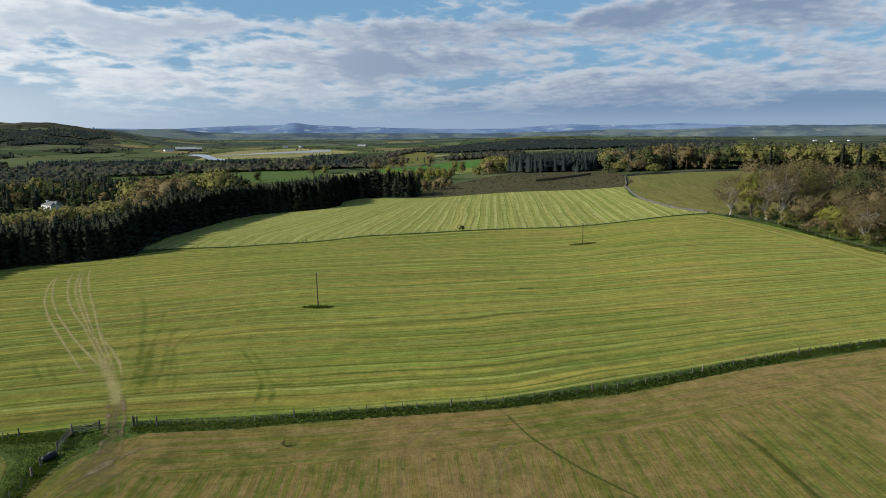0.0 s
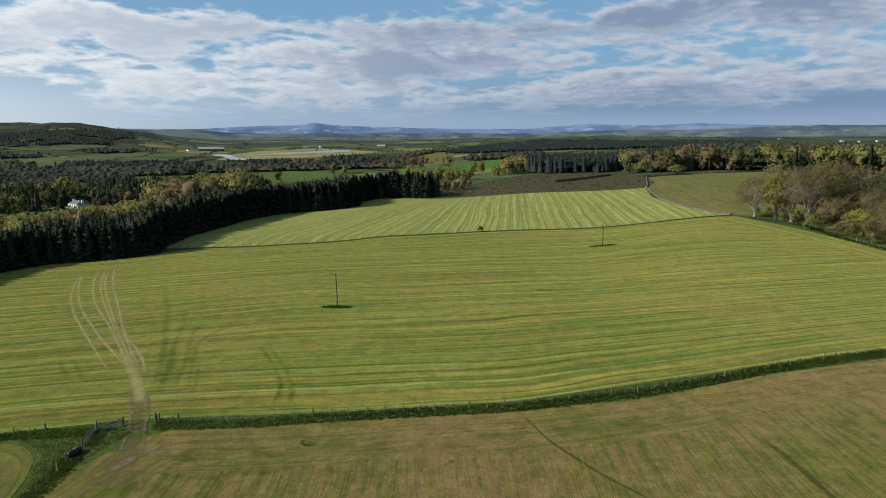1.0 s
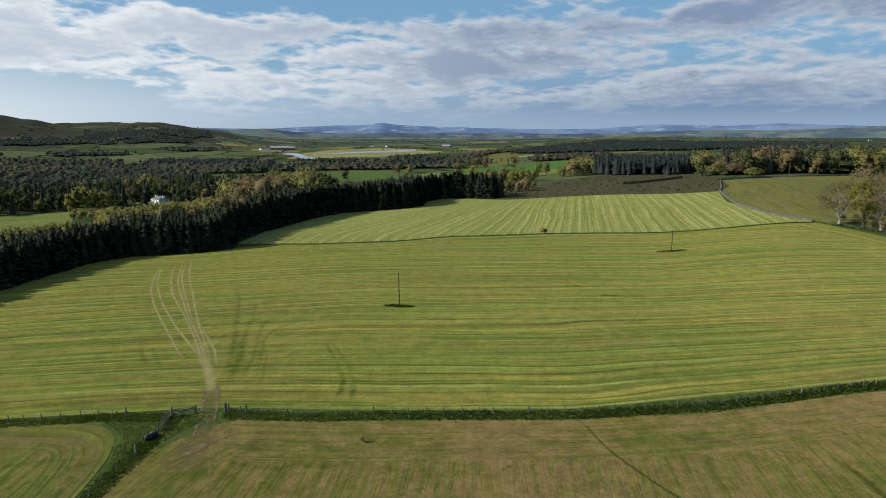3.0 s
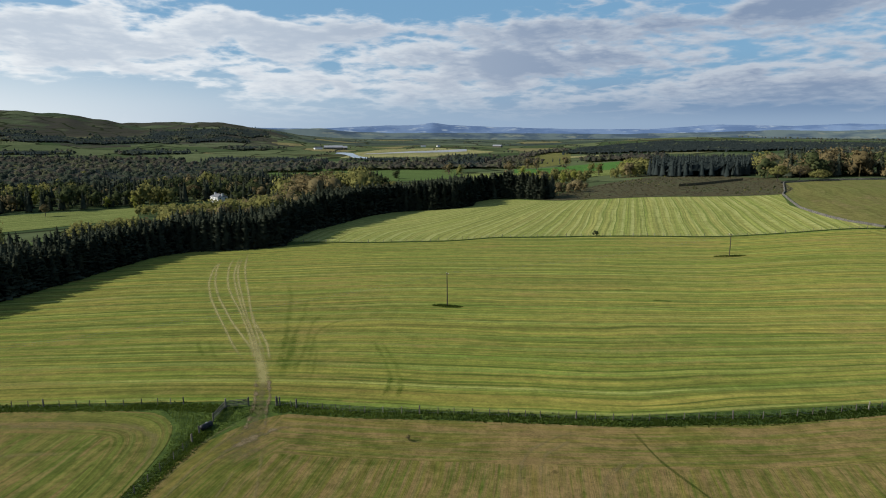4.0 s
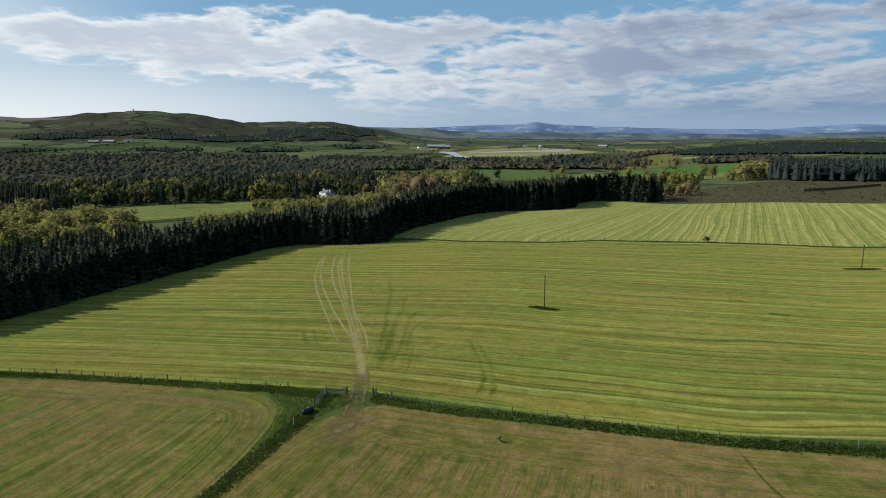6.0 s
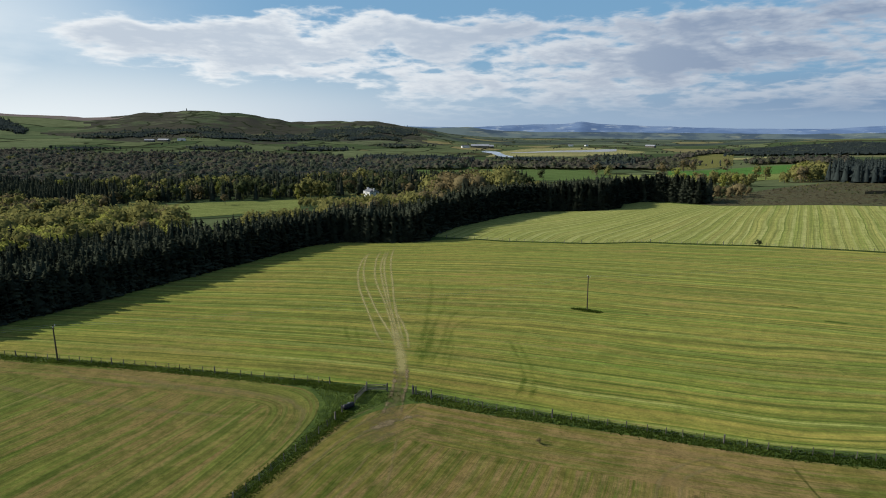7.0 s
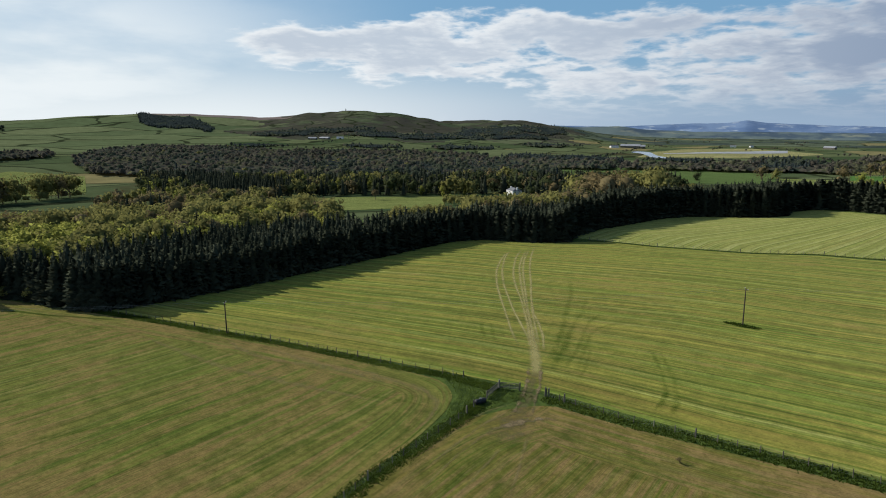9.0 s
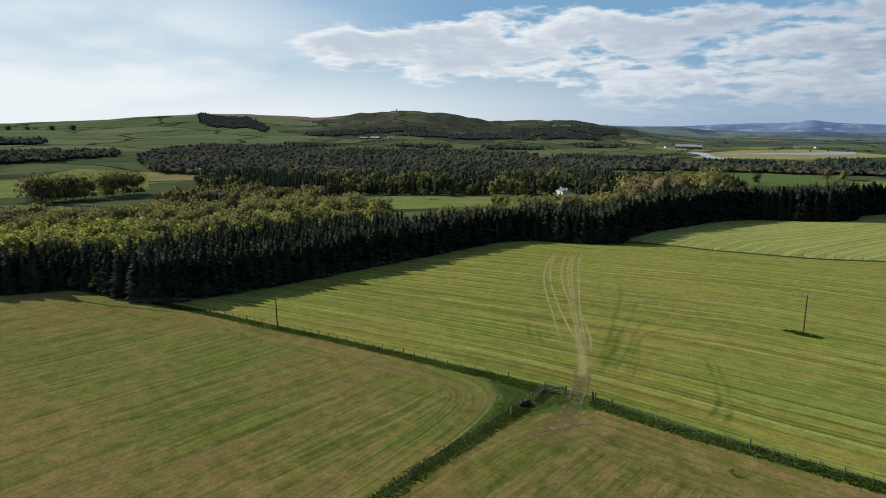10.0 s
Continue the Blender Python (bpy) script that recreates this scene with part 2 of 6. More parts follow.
def farmland_material(name, size, greens, tan_at, moor_at, moor=(0.055, 0.045, 0.026)):
    """Far fields: each its own green or tan, hedges between them."""
    m, n = material(name)
    where = n.add("ShaderNodeTexCoord").outputs["Object"]
    bend = n.add("ShaderNodeTexNoise", {"Vector": where, "Scale": 0.004, "Detail": 2.0}).outputs[1]
    moved = n.add("ShaderNodeVectorMath", {0: where, 1: n.scaled(bend, 160, 160, 0)}, operation="ADD").outputs[0]
    flat = n.scaled(moved, 1, 0.7, 0)
    cell = n.add("ShaderNodeTexVoronoi", {"Vector": flat, "Scale": 1 / size, "Randomness": 0.9})
    tint = n.add("ShaderNodeSeparateColor", {0: cell.outputs["Color"]})
    edge = n.add("ShaderNodeTexVoronoi", {"Vector": flat, "Scale": 1 / size, "Randomness": 0.9}, feature="DISTANCE_TO_EDGE").outputs["Distance"]
    grass = n.mix(tint.outputs[0], rgb(*greens[0]), rgb(*greens[1]))
    color = n.mix(n.span(tint.outputs[1], tan_at, tan_at + 0.03), grass, rgb(0.22, 0.19, 0.09))
    moorland = n.noise(where, 0.0022, 6.0, 0.62)
    color = n.mix(n.span(moorland, moor_at, moor_at + 0.06, 0.0, 0.9), color, rgb(*moor))
    hedge = n.span(n.math("ADD", edge, n.math("MULTIPLY", n.noise(where, 0.02, 3.0), 0.03)), 0.030, 0.046, 0.95, 0.0)
    color = n.mix(hedge, color, rgb(0.020, 0.026, 0.014))
    grain = n.noise(where, 0.03, 6.0, 0.65)
    color = n.mix(n.span(grain, 0.3, 0.7, 0.0, 0.4), color, rgb(0.04, 0.05, 0.02))
    finish(n, color, 1.0, grain, 0.5, 4.0, 0.0)
    return m


def wear_material(name, a, b, soft=0.25, most=1.0, grain=1.2, rag=3.2, gaps=(0.34, 0.58)):
    """Worn ground that fades out at the sides of a strip."""
    m, n = material(name)
    uv = n.add("ShaderNodeSeparateXYZ", {0: n.add("ShaderNodeUVMap").outputs[0]})
    where = n.add("ShaderNodeTexCoord").outputs["Object"]
    one, two = n.noise(where, grain, 6.0, 0.7), n.noise(where, 0.25, 3.0)
    ragged = n.math("MULTIPLY", n.math("SUBTRACT", n.noise(where, 0.55, 5.0, 0.6), 0.5), rag)
    side = n.span(n.math("ADD", n.math("ABSOLUTE", uv.outputs[1]), ragged), soft, 0.92, 1.0, 0.0)
    side = n.math("MULTIPLY", side, n.span(n.math("ABSOLUTE", uv.outputs[1]), 0.75, 1.0, 1.0, 0.0))
    ends = n.math("MULTIPLY", n.span(uv.outputs[0], 0.0, 0.15), n.span(uv.outputs[0], 0.85, 1.0, 1.0, 0.0))
    keep = n.math("MULTIPLY", n.math("MULTIPLY", side, ends), n.span(n.math("ADD", n.math("MULTIPLY", one, 0.6), n.math("MULTIPLY", two, 0.4)), *gaps))
    finish(n, n.mix(n.span(one, 0.3, 0.7), rgb(*a), rgb(*b)), 1.0, one, 0.5, 0.1, 0.0, alpha=n.math("MULTIPLY", keep, most))
    return m


def hill_material(name, a, b, c):
    """Far hills: moor, forest and snow-pale grass in broad patches, haze blended into the blue ones."""
    m, n = material(name)
    where = n.add("ShaderNodeTexCoord").outputs["Object"]
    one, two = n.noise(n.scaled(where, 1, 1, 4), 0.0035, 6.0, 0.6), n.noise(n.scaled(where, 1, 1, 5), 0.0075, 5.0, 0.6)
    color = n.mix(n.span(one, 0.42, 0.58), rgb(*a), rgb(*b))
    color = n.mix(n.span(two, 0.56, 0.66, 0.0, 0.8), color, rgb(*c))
    finish(n, color, 1.0, spec=0.0)
    return m


MAT_FARMLAND = farmland_material("farmland", 170, ((0.044, 0.070, 0.032), (0.122, 0.144, 0.070)), 0.92, 0.57)
MAT_GREEN_HILL = farmland_material("green_hill_pasture", 260, ((0.084, 0.116, 0.056), (0.140, 0.164, 0.082)), 0.97, 0.64)
# haze put into the colour: moor hill greyed, far plain blue-grey
MAT_MOOR_HILL = farmland_material("moor_hill", 130, ((0.044, 0.062, 0.038), (0.128, 0.146, 0.080)), 0.985, 0.44, (0.052, 0.046, 0.042))
MAT_HAZY_PLAIN = farmland_material("hazy_plain", 260, ((0.056, 0.080, 0.060), (0.124, 0.148, 0.098)), 0.92, 0.50, (0.044, 0.060, 0.060))
MAT_HEATH = hill_material("far_purple_heath", (0.150, 0.120, 0.112), (0.185, 0.150, 0.130), (0.160, 0.165, 0.110))
MAT_STICKS = plain_material("grey_brown_brushwood", (0.055, 0.046, 0.024), (0.125, 0.104, 0.058), 1.0, 0.95)
MAT_ROUGH = rough_grass_material("rough_grass", (0.030, 0.054, 0.010), (0.076, 0.112, 0.020), (0.058, 0.084, 0.020))
MAT_FLOOR = rough_grass_material("forest_floor", (0.014, 0.013, 0.008), (0.030, 0.026, 0.014), (0.024, 0.028, 0.012))
MAT_MEADOW = sward_material("mown_meadow", (0.219, 0.184, 0.039), (0.085, 0.140, 0.016), (0.342, 0.346, 0.101), 7.5, 0.62, 0.62, (0.185, 0.140, 0.040), (0.56, 0.68), 90.0, (0.056, 0.063, 0.014), 0.11)
MAT_UPPER = sward_material("mown_upper_field", (0.260, 0.244, 0.073), (0.128, 0.173, 0.032), (0.420, 0.395, 0.160), 5.6, 0.55, 0.30, None, (0.55, 0.7), 150.0, (0.093, 0.112, 0.028), 0.10, 4.0, 0.85, 0.40, streaks=0.7)
MAT_STUBBLE = sward_material("mown_near_field", (0.176, 0.131, 0.037), (0.067, 0.103, 0.014), (0.200, 0.165, 0.061), 2.6, 0.75, 0.3, (0.200, 0.133, 0.058), (0.475, 0.615), 40.0, (0.066, 0.056, 0.018), 0.06, blotch=0.8, streaks=0.55)
MAT_LEFT = sward_material("mown_side_field", (0.148, 0.134, 0.034), (0.066, 0.108, 0.015), (0.235, 0.205, 0.070), 5.0, 0.66, 0.6, (0.184, 0.126, 0.048), (0.51, 0.62), 90.0, (0.050, 0.050, 0.014), 0.07, blotch=0.6, streaks=0.72)
MAT_PASTURE = sward_material("pasture", (0.138, 0.127, 0.042), (0.099, 0.109, 0.031), (0.152, 0.138, 0.055), 16.0, 0.6, 0.15, (0.152, 0.118, 0.055), (0.56, 0.70), 90.0, (0.078, 0.074, 0.026), 0.04, 20.0, streaks=0.4)
MAT_VALLEY = sward_material("valley_grass", (0.076, 0.122, 0.038), (0.052, 0.098, 0.028), (0.10, 0.135, 0.05), 24.0, 0.6, 0.3)
MAT_EMERALD = sward_material("young_cereal", (0.062, 0.150, 0.034), (0.040, 0.124, 0.024), (0.080, 0.160, 0.044), 24.0, 0.6, 0.2, streaks=0.4)
MAT_VALLEY_PALE = sward_material("pale_valley_grass", (0.175, 0.195, 0.064), (0.115, 0.155, 0.040), (0.24, 0.24, 0.09), 12.0, 0.6, 0.5)
MAT_MARSH = sward_material("tan_salt_marsh", (0.29, 0.25, 0.12), (0.19, 0.20, 0.08), (0.33, 0.29, 0.17), 60.0, 0.7, 0.3, length=300.0, wander=120.0)
MAT_MUDFLAT = plain_material("wet_mudflat", (0.24, 0.22, 0.20), (0.36, 0.34, 0.31), 0.01, 0.35, (1, 1, 1), 0.0)
MAT_WATER = plain_material("river_water", (0.10, 0.13, 0.16), (0.14, 0.17, 0.20), 0.02, 0.12, (1, 1, 1), 0.05, spec=0.8)
MAT_BRASH = rough_grass_material("felled_brash", (0.046, 0.042, 0.020), (0.086, 0.076, 0.034), (0.064, 0.074, 0.028))
MAT_TRACK = wear_material("flattened_pale_grass", (0.31, 0.275, 0.112), (0.40, 0.355, 0.155), 0.12, 0.60, 0.22, 1.1, (0.22, 0.50))
MAT_GREENTRACK = wear_material("pressed_green_grass", (0.052, 0.108, 0.012), (0.068, 0.128, 0.017), 0.0, 0.24, 0.5, 2.0, (0.26, 0.58))
MAT_DRAIN = wear_material("dark_drain_grass", (0.034, 0.062, 0.010), (0.056, 0.092, 0.016), 0.2, 0.50, 0.8, 1.2, (0.20, 0.50))
MAT_MUD = wear_material("muddy_gateway", (0.105, 0.090, 0.042), (0.170, 0.145, 0.072), 0.0, 0.48, 0.5, 2.4, (0.30, 0.56))
MAT_RED_MUD = wear_material("dry_reddish_mud", (0.145, 0.112, 0.062), (0.215, 0.170, 0.098), 0.0, 0.80, 0.5)
MAT_TAN_TRACK = wear_material("dry_tan_grass", (0.20, 0.160, 0.068), (0.26, 0.210, 0.100), 0.0, 0.34, 0.4, 2.2, (0.26, 0.54))
MAT_NEEDLES = leaf_material("spruce_needles", (0.018, 0.025, 0.017), (0.104, 0.118, 0.080), 0.36)
# the next four have aerial haze mixed into the leaf colours, paler and bluer
MAT_HAZY_OLIVE = leaf_material("hazy_olive_wood", (0.098, 0.106, 0.062), (0.180, 0.186, 0.104), 0.45)
MAT_HAZY_BROWN = leaf_material("hazy_brown_wood", (0.092, 0.084, 0.066), (0.156, 0.144, 0.110), 0.45)
MAT_HAZY_GREEN = leaf_material("hazy_green_wood", (0.056, 0.072, 0.052), (0.108, 0.128, 0.084), 0.42)
MAT_HAZY_NEEDLES = leaf_material("hazy_spruce", (0.030, 0.042, 0.041), (0.070, 0.086, 0.079), 0.36)
MAT_BARK = plain_material("bark", (0.05, 0.04, 0.03), (0.12, 0.10, 0.08), 4.0, 0.9, (1, 1, 0.2))
MAT_PALE_BARK = plain_material("pale_bark", (0.20, 0.19, 0.16), (0.42, 0.40, 0.35), 2.0, 0.8, (1, 1, 0.3))
MAT_LIME = leaf_material("fresh_lime_leaves", (0.205, 0.220, 0.050), (0.410, 0.420, 0.105), 0.55)
MAT_OLIVE = leaf_material("olive_spring_leaves", (0.140, 0.138, 0.046), (0.31, 0.295, 0.100), 0.4)
MAT_GREEN = leaf_material("green_leaves", (0.045, 0.058, 0.026), (0.105, 0.118, 0.048), 0.3)
MAT_BROWN = leaf_material("budding_brown_twigs", (0.120, 0.096, 0.046), (0.265, 0.218, 0.112), 0.3)
MAT_RUST = leaf_material("rusty_bud_twigs", (0.118, 0.092, 0.044), (0.235, 0.186, 0.092), 0.3)
MAT_TUFT = leaf_material("long_grass", (0.034, 0.064, 0.010), (0.118, 0.166, 0.030), 0.4)


def post_material():
    m, n = material("weathered_post")
    where = n.add("ShaderNodeTexCoord").outputs["Object"]
    one = n.noise(n.scaled(where, 1, 1, 0.15), 9.0, 6.0)
    own = n.add("ShaderNodeObjectInfo").outputs["Random"]
    color = n.mix(n.span(one, 0.32, 0.68), rgb(0.06, 0.055, 0.045), rgb(0.17, 0.15, 0.12))
    color = n.mix(n.span(own, 0.7, 1.0, 0.0, 0.6), color, rgb(0.30, 0.27, 0.21))
    finish(n, color, 0.9, one, 0.3, 0.02)
    return m


MAT_POST = post_material()
MAT_POLE = plain_material("creosoted_pole", (0.035, 0.026, 0.018), (0.08, 0.062, 0.045), 6.0, 0.8, (1, 1, 0.1))
MAT_WIRE = plain_material("galvanised_wire", (0.16, 0.16, 0.16), (0.28, 0.28, 0.27), 20.0, 0.5, metal=0.6)
MAT_STONE = plain_material("dry_stone", (0.055, 0.052, 0.042), (0.16, 0.15, 0.125), 1.6, 0.95, bump=0.9)
MAT_WHITE = plain_material("white_render", (0.70, 0.69, 0.66), (0.82, 0.81, 0.78), 1.2, 0.8, bump=0.1)
MAT_SLATE = plain_material("slate", (0.10, 0.105, 0.115), (0.18, 0.185, 0.19), 3.0, 0.6)
MAT_GLASS = plain_material("window_glass", (0.02, 0.025, 0.03), (0.04, 0.045, 0.05), 1.0, 0.1, bump=0.0, spec=0.6)
MAT_BLACK = plain_material("black_plastic", (0.012, 0.012, 0.014), (0.03, 0.03, 0.032), 4.0, 0.6, spec=0.3)
# the blue of both hill colours is distance haze mixed into the base colour
MAT_HAZY_HILL_FAR = hill_material("far_hazy_hill", (0.105, 0.165, 0.285), (0.155, 0.225, 0.350), (0.31, 0.37, 0.44))
MAT_HAZY_HILL_MID = hill_material("middle_hazy_hill", (0.062, 0.090, 0.118), (0.115, 0.150, 0.150), (0.19, 0.21, 0.17))

# ---- land ----
SKY_AZ = [-88, -80.9, -75.7, -71.2, -66.8, -64.5, -62.5, -59.5, -56.6, -54.5, -52.5, -49.4, -47, -44.6, -42.5, -40.4, -37.5, -35.1, -32.7, -30.6, -26.0]
SKY_EL = [0.05, 0.20, 0.42, 0.69, 0.97, 1.02, 1.12, 0.96, 0.83, 0.92, 1.20, 1.42, 1.30, 1.24, 0.90, 0.66, 0.70, 0.64, 0.46, 0.08, -0.1]
AZ = [-180, -115, -85, -65, -50, -35, -20, -5, 10, 24, 37, 70, 180]
DIST = [0, 120, 260, 400, 600, 900, 1400, 2000, 2800, 3500, 4950]
RELIEF = {
    -85: [0, -4, -16, -20, -20, -8, 8, 36, 54, 30],
    -65: [0, -5, -18, -24, -24, -12, 2, 42, 112, 60],
    -50: [0, -4, -18, -27, -28, -20, -5, 50, 134, 80],
    -35: [0, -2, -14, -26, -30, -28, -18, 16, 84, 50],
    -20: [0, 0, -6, -22, -30, -30, -30, -30, -26, -20],
    -5: [0, 0, 0, -8, -24, -30, -30, -30, -30, -25],
    10: [0, 1, 3, 2, -8, -14, -10, 12, -8, -15],
    24: [0, 6, 10, 8, 2, -6, -4, 2, -10, -10],
    37: [0, 5, 9, 9, 5, -4, -10, -15, -10, 0],
}


def terrain_table():
    plain = [0, 0, -2, -4, -8, -10, -10, -10, 0, 0]
    rows = []
    for a in AZ:
        near = RELIEF.get(a)
        if near is None:
            near = plain
        rows.append([0] + near)
    return np.array(rows, float)


RELIEF_Z = terrain_table()


def cubic(p0, p1, p2, p3, t):
    return p1 + 0.5 * t * (p2 - p0 + t * (2 * p0 - 5 * p1 + 4 * p2 - p3 + t * (3 * (p1 - p2) + p3 - p0)))


def ground_z(x, y):
    """Height of the land at x, y (numbers or arrays)."""
    x, y = np.asarray(x, float), np.asarray(y, float)
    az, d = np.degrees(np.arctan2(x, y)), np.hypot(x, y)
    d = np.minimum(d, DIST[-1] - 0.01)
    i = np.clip(np.searchsorted(AZ, az, side="right") - 1, 0, len(AZ) - 2)
    j = np.clip(np.searchsorted(DIST, d, side="right") - 1, 0, len(DIST) - 2)
    azk, dk = np.array(AZ, float), np.array(DIST, float)
    u = (az - azk[i]) / (azk[i + 1] - azk[i])
    u = u * u * (3 - 2 * u)
    v = (d - dk[j]) / (dk[j + 1] - dk[j])
    out = 0
    for k, wgt in ((i, 1 - u), (i + 1, u)):
        cols = [RELIEF_Z[k, np.clip(j + s, 0, len(DIST) - 1)] for s in (-1, 0, 1, 2)]
        out = out + wgt * cubic(*cols, v)
    # skyline of the nearer hills
    want = EYE + 3500 * np.tan(np.radians(np.interp(az, SKY_AZ, SKY_EL)))
    have = np.interp(az, AZ, RELIEF_Z[:, DIST.index(3500)])
    on = np.clip((az + 88) / 3, 0, 1) * np.clip((-26 - az) / 4, 0, 1)
    out = out + on * (want - have) * np.exp(-(((d - 3500) / 900.0) ** 2))
    wild = np.sin(x / 190.0 + 0.7) * np.sin(y / 230.0) + 0.5 * np.sin(x / 83.0 + y / 71.0) + 0.3 * np.sin(x / 37.0 - y / 45.0)
    roll = 0.5 * np.sin(x / 47.0 + 1.0) * np.sin(y / 61.0) + np.clip((d - 1500) / 1200, 0, 1) * wild * np.where(az < -27, 4.0, 1.0)
    knolls = np.sin(x / 41.0 + 0.8 * np.sin(y / 90.0)) * np.sin(y / 36.0) + 0.6 * np.sin(x / 23.0 + y / 29.0)
    return out + roll + np.clip((d - 2500) / 800, 0, 1) * np.clip((-26 - az) / 6, 0, 1) * np.clip((az + 62) / 8, 0, 1) * 3.0 * knolls


def flat_faces(faces):
    """Faces as one run of corners and the number of corners of each."""
    totals = np.fromiter((len(f) for f in faces), np.int32, len(faces))
    corners = np.fromiter((i for f in faces for i in f), np.int32, int(totals.sum()))
    return corners, totals


def raw_object(name, verts, corners, totals, mats, parent=None, smooth=False, index=None, uv=None, normals=None):
    me = bpy.data.meshes.new(name)
    me.vertices.add(len(verts))
    me.vertices.foreach_set("co", np.asarray(verts, np.float32).ravel())
    me.loops.add(len(corners))
    me.loops.foreach_set("vertex_index", corners)
    me.polygons.add(len(totals))
    starts = np.concatenate([[0], np.cumsum(totals)[:-1]]).astype(np.int32)
    me.polygons.foreach_set("loop_start", starts)
    me.polygons.foreach_set("loop_total", totals)
    for m in mats:
        me.materials.append(m)
    if index is not None:
        me.polygons.foreach_set("material_index", np.asarray(index, np.int32))
    me.polygons.foreach_set("use_smooth", np.full(len(totals), smooth, bool))
    if uv is not None:
        layer = me.uv_layers.new(name="UVMap")
        layer.data.foreach_set("uv", np.asarray(uv, np.float32)[corners].ravel())
    me.update(calc_edges=True)
    me.validate()
    if normals is not None:
        me.polygons.foreach_set("use_smooth", np.ones(len(totals), bool))
        me.normals_split_custom_set_from_vertices(np.asarray(normals, np.float32).tolist())
    ob = new(name, me)
    if parent is not None:
        ob.parent = parent
    return ob


def mesh_object(name, verts, faces, mats, parent=None, smooth=False, index=None, uv=None, normals=None):
    return raw_object(name, np.asarray(verts, float), *flat_faces(faces), mats, parent, smooth, index, uv, normals)


def structure(ob, label, category):
    return tagged(ob, label, category, kind="structure")


def build_ground():
    az = np.radians(np.concatenate([np.arange(-180, -88, 4.0), np.arange(-88, 42, 0.5), np.arange(42, 180, 4.0)]))
    r = [6.0]
    while r[-1] < 4940:
        r.append(r[-1] + max(3.0, 0.018 * r[-1]))
    r = np.array(r)
    a, d = np.meshgrid(az, r)
    x, y = d * np.sin(a), d * np.cos(a)
    v = np.stack([x, y, ground_z(x, y)], -1).reshape(-1, 3)
    n, rows = len(az), len(r)
    faces, index = [], []
    for i in range(rows - 1):
        for j in range(n):
            k = (j + 1) % n
            faces.append((i * n + j, i * n + k, (i + 1) * n + k, (i + 1) * n + j))
            deg = math.degrees(az[j]) + 1.6 * math.sin(r[i] / 130.0)
            if r[i] < 430:
                index.append(1)
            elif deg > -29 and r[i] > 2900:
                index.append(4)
            elif -65 < deg < -54 and r[i] > 3300:
                index.append(5)
            elif deg < -58.5 and r[i] > 1500:
                index.append(2)
            elif deg < -27 and r[i] > 2250 + 150 * math.sin(deg * 0.6):
                index.append(3)
            else:
                index.append(0)
    v = np.vstack([v, [[0, 0, 0]]])
    for j in range(n):
        faces.append((len(v) - 1, (j + 1) % n, j))
        index.append(1)
    structure(mesh_object("ground", v, faces, [MAT_FARMLAND, MAT_ROUGH, MAT_GREEN_HILL, MAT_MOOR_HILL, MAT_HAZY_PLAIN, MAT_HEATH], smooth=True, index=index), "rolling green and tan farmland running out to hills", "ground")


build_ground()


def resample(points, count):
    p = np.array(points, float)
    d = np.concatenate([[0], np.cumsum(np.hypot(*np.diff(p[:, :2], axis=0).T))])
    s = np.linspace(0, d[-1], count)
    return np.stack([np.interp(s, d, p[:, k]) for k in range(p.shape[1])], 1)


def rounded(points, count=80, passes=6):
    p = resample(points, count)
    for _ in range(passes):
        p[1:-1] = 0.25 * p[:-2] + 0.5 * p[1:-1] + 0.25 * p[2:]
    return p


def sheet(name, lines, mat, label, lift=0.03, nu=120, nv=60, swap=False, swath=None, lay=None):
    """A field laid over the land between a series of lines, with swaths along them (or across: swap)."""
    rows = np.stack([rounded(l, nu, 3) for l in lines])
    s = np.linspace(0, len(lines) - 1, nv)
    k = np.minimum(s.astype(int), len(lines) - 2)
    f = (s - k)[:, None, None]
    p = rows[k] * (1 - f) + rows[k + 1] * f
    mid = p[:, nu // 2]
    across = np.concatenate([[0], np.cumsum(np.hypot(*np.diff(mid, axis=0).T))])
    row = p[nv // 2]
    along = np.concatenate([[0], np.cumsum(np.hypot(*np.diff(row, axis=0).T))])
    uv = np.stack(np.broadcast_arrays(along[None, :], across[:, None]), -1).reshape(-1, 2)
    if swap:
        uv = uv[:, ::-1]
    xy = p.reshape(-1, 2)
    if swath is not None:
        c, q = math.cos(radians(swath)), math.sin(radians(swath))
        uv = np.stack([xy[:, 0] * c + xy[:, 1] * q, xy[:, 1] * c - xy[:, 0] * q], 1)
    if lay is not None:
        uv = lay(xy)
    v = np.column_stack([xy, ground_z(xy[:, 0], xy[:, 1]) + lift])
    faces = [(i * nu + j, i * nu + j + 1, (i + 1) * nu + j + 1, (i + 1) * nu + j) for i in range(nv - 1) for j in range(nu - 1)]
    return structure(mesh_object(name, v, faces, [mat], smooth=True, uv=uv), label, "field")


NEAR_FENCE = [(-48, 85.4), (-33.8, 85.9), (-20, 88.2), (-6, 89.9), (8.8, 91.9), (30.4, 97.8), (56, 108), (75, 114.4), (93, 119.1), (125, 128), (160, 136)]
LEFT_FENCE = [(-56.1, 83.2), (-63.8, 82.4), (-68.8, 81.6), (-75.2, 79.4), (-88.9, 76.5), (-104, 73), (-121, 68.2), (-138.8, 63.7), (-151, 60.3), (-164, 56.5)]
DIAG_FENCE = [(-56.1, 82.9), (-55.3, 78.6), (-54.9, 74.8), (-54.5, 71.5), (-54.1, 67.9), (-54, 64.2), (-53.4, 56.6), (-52.7, 48.3), (-51.3, 40), (-49, 20), (-46, -5)]
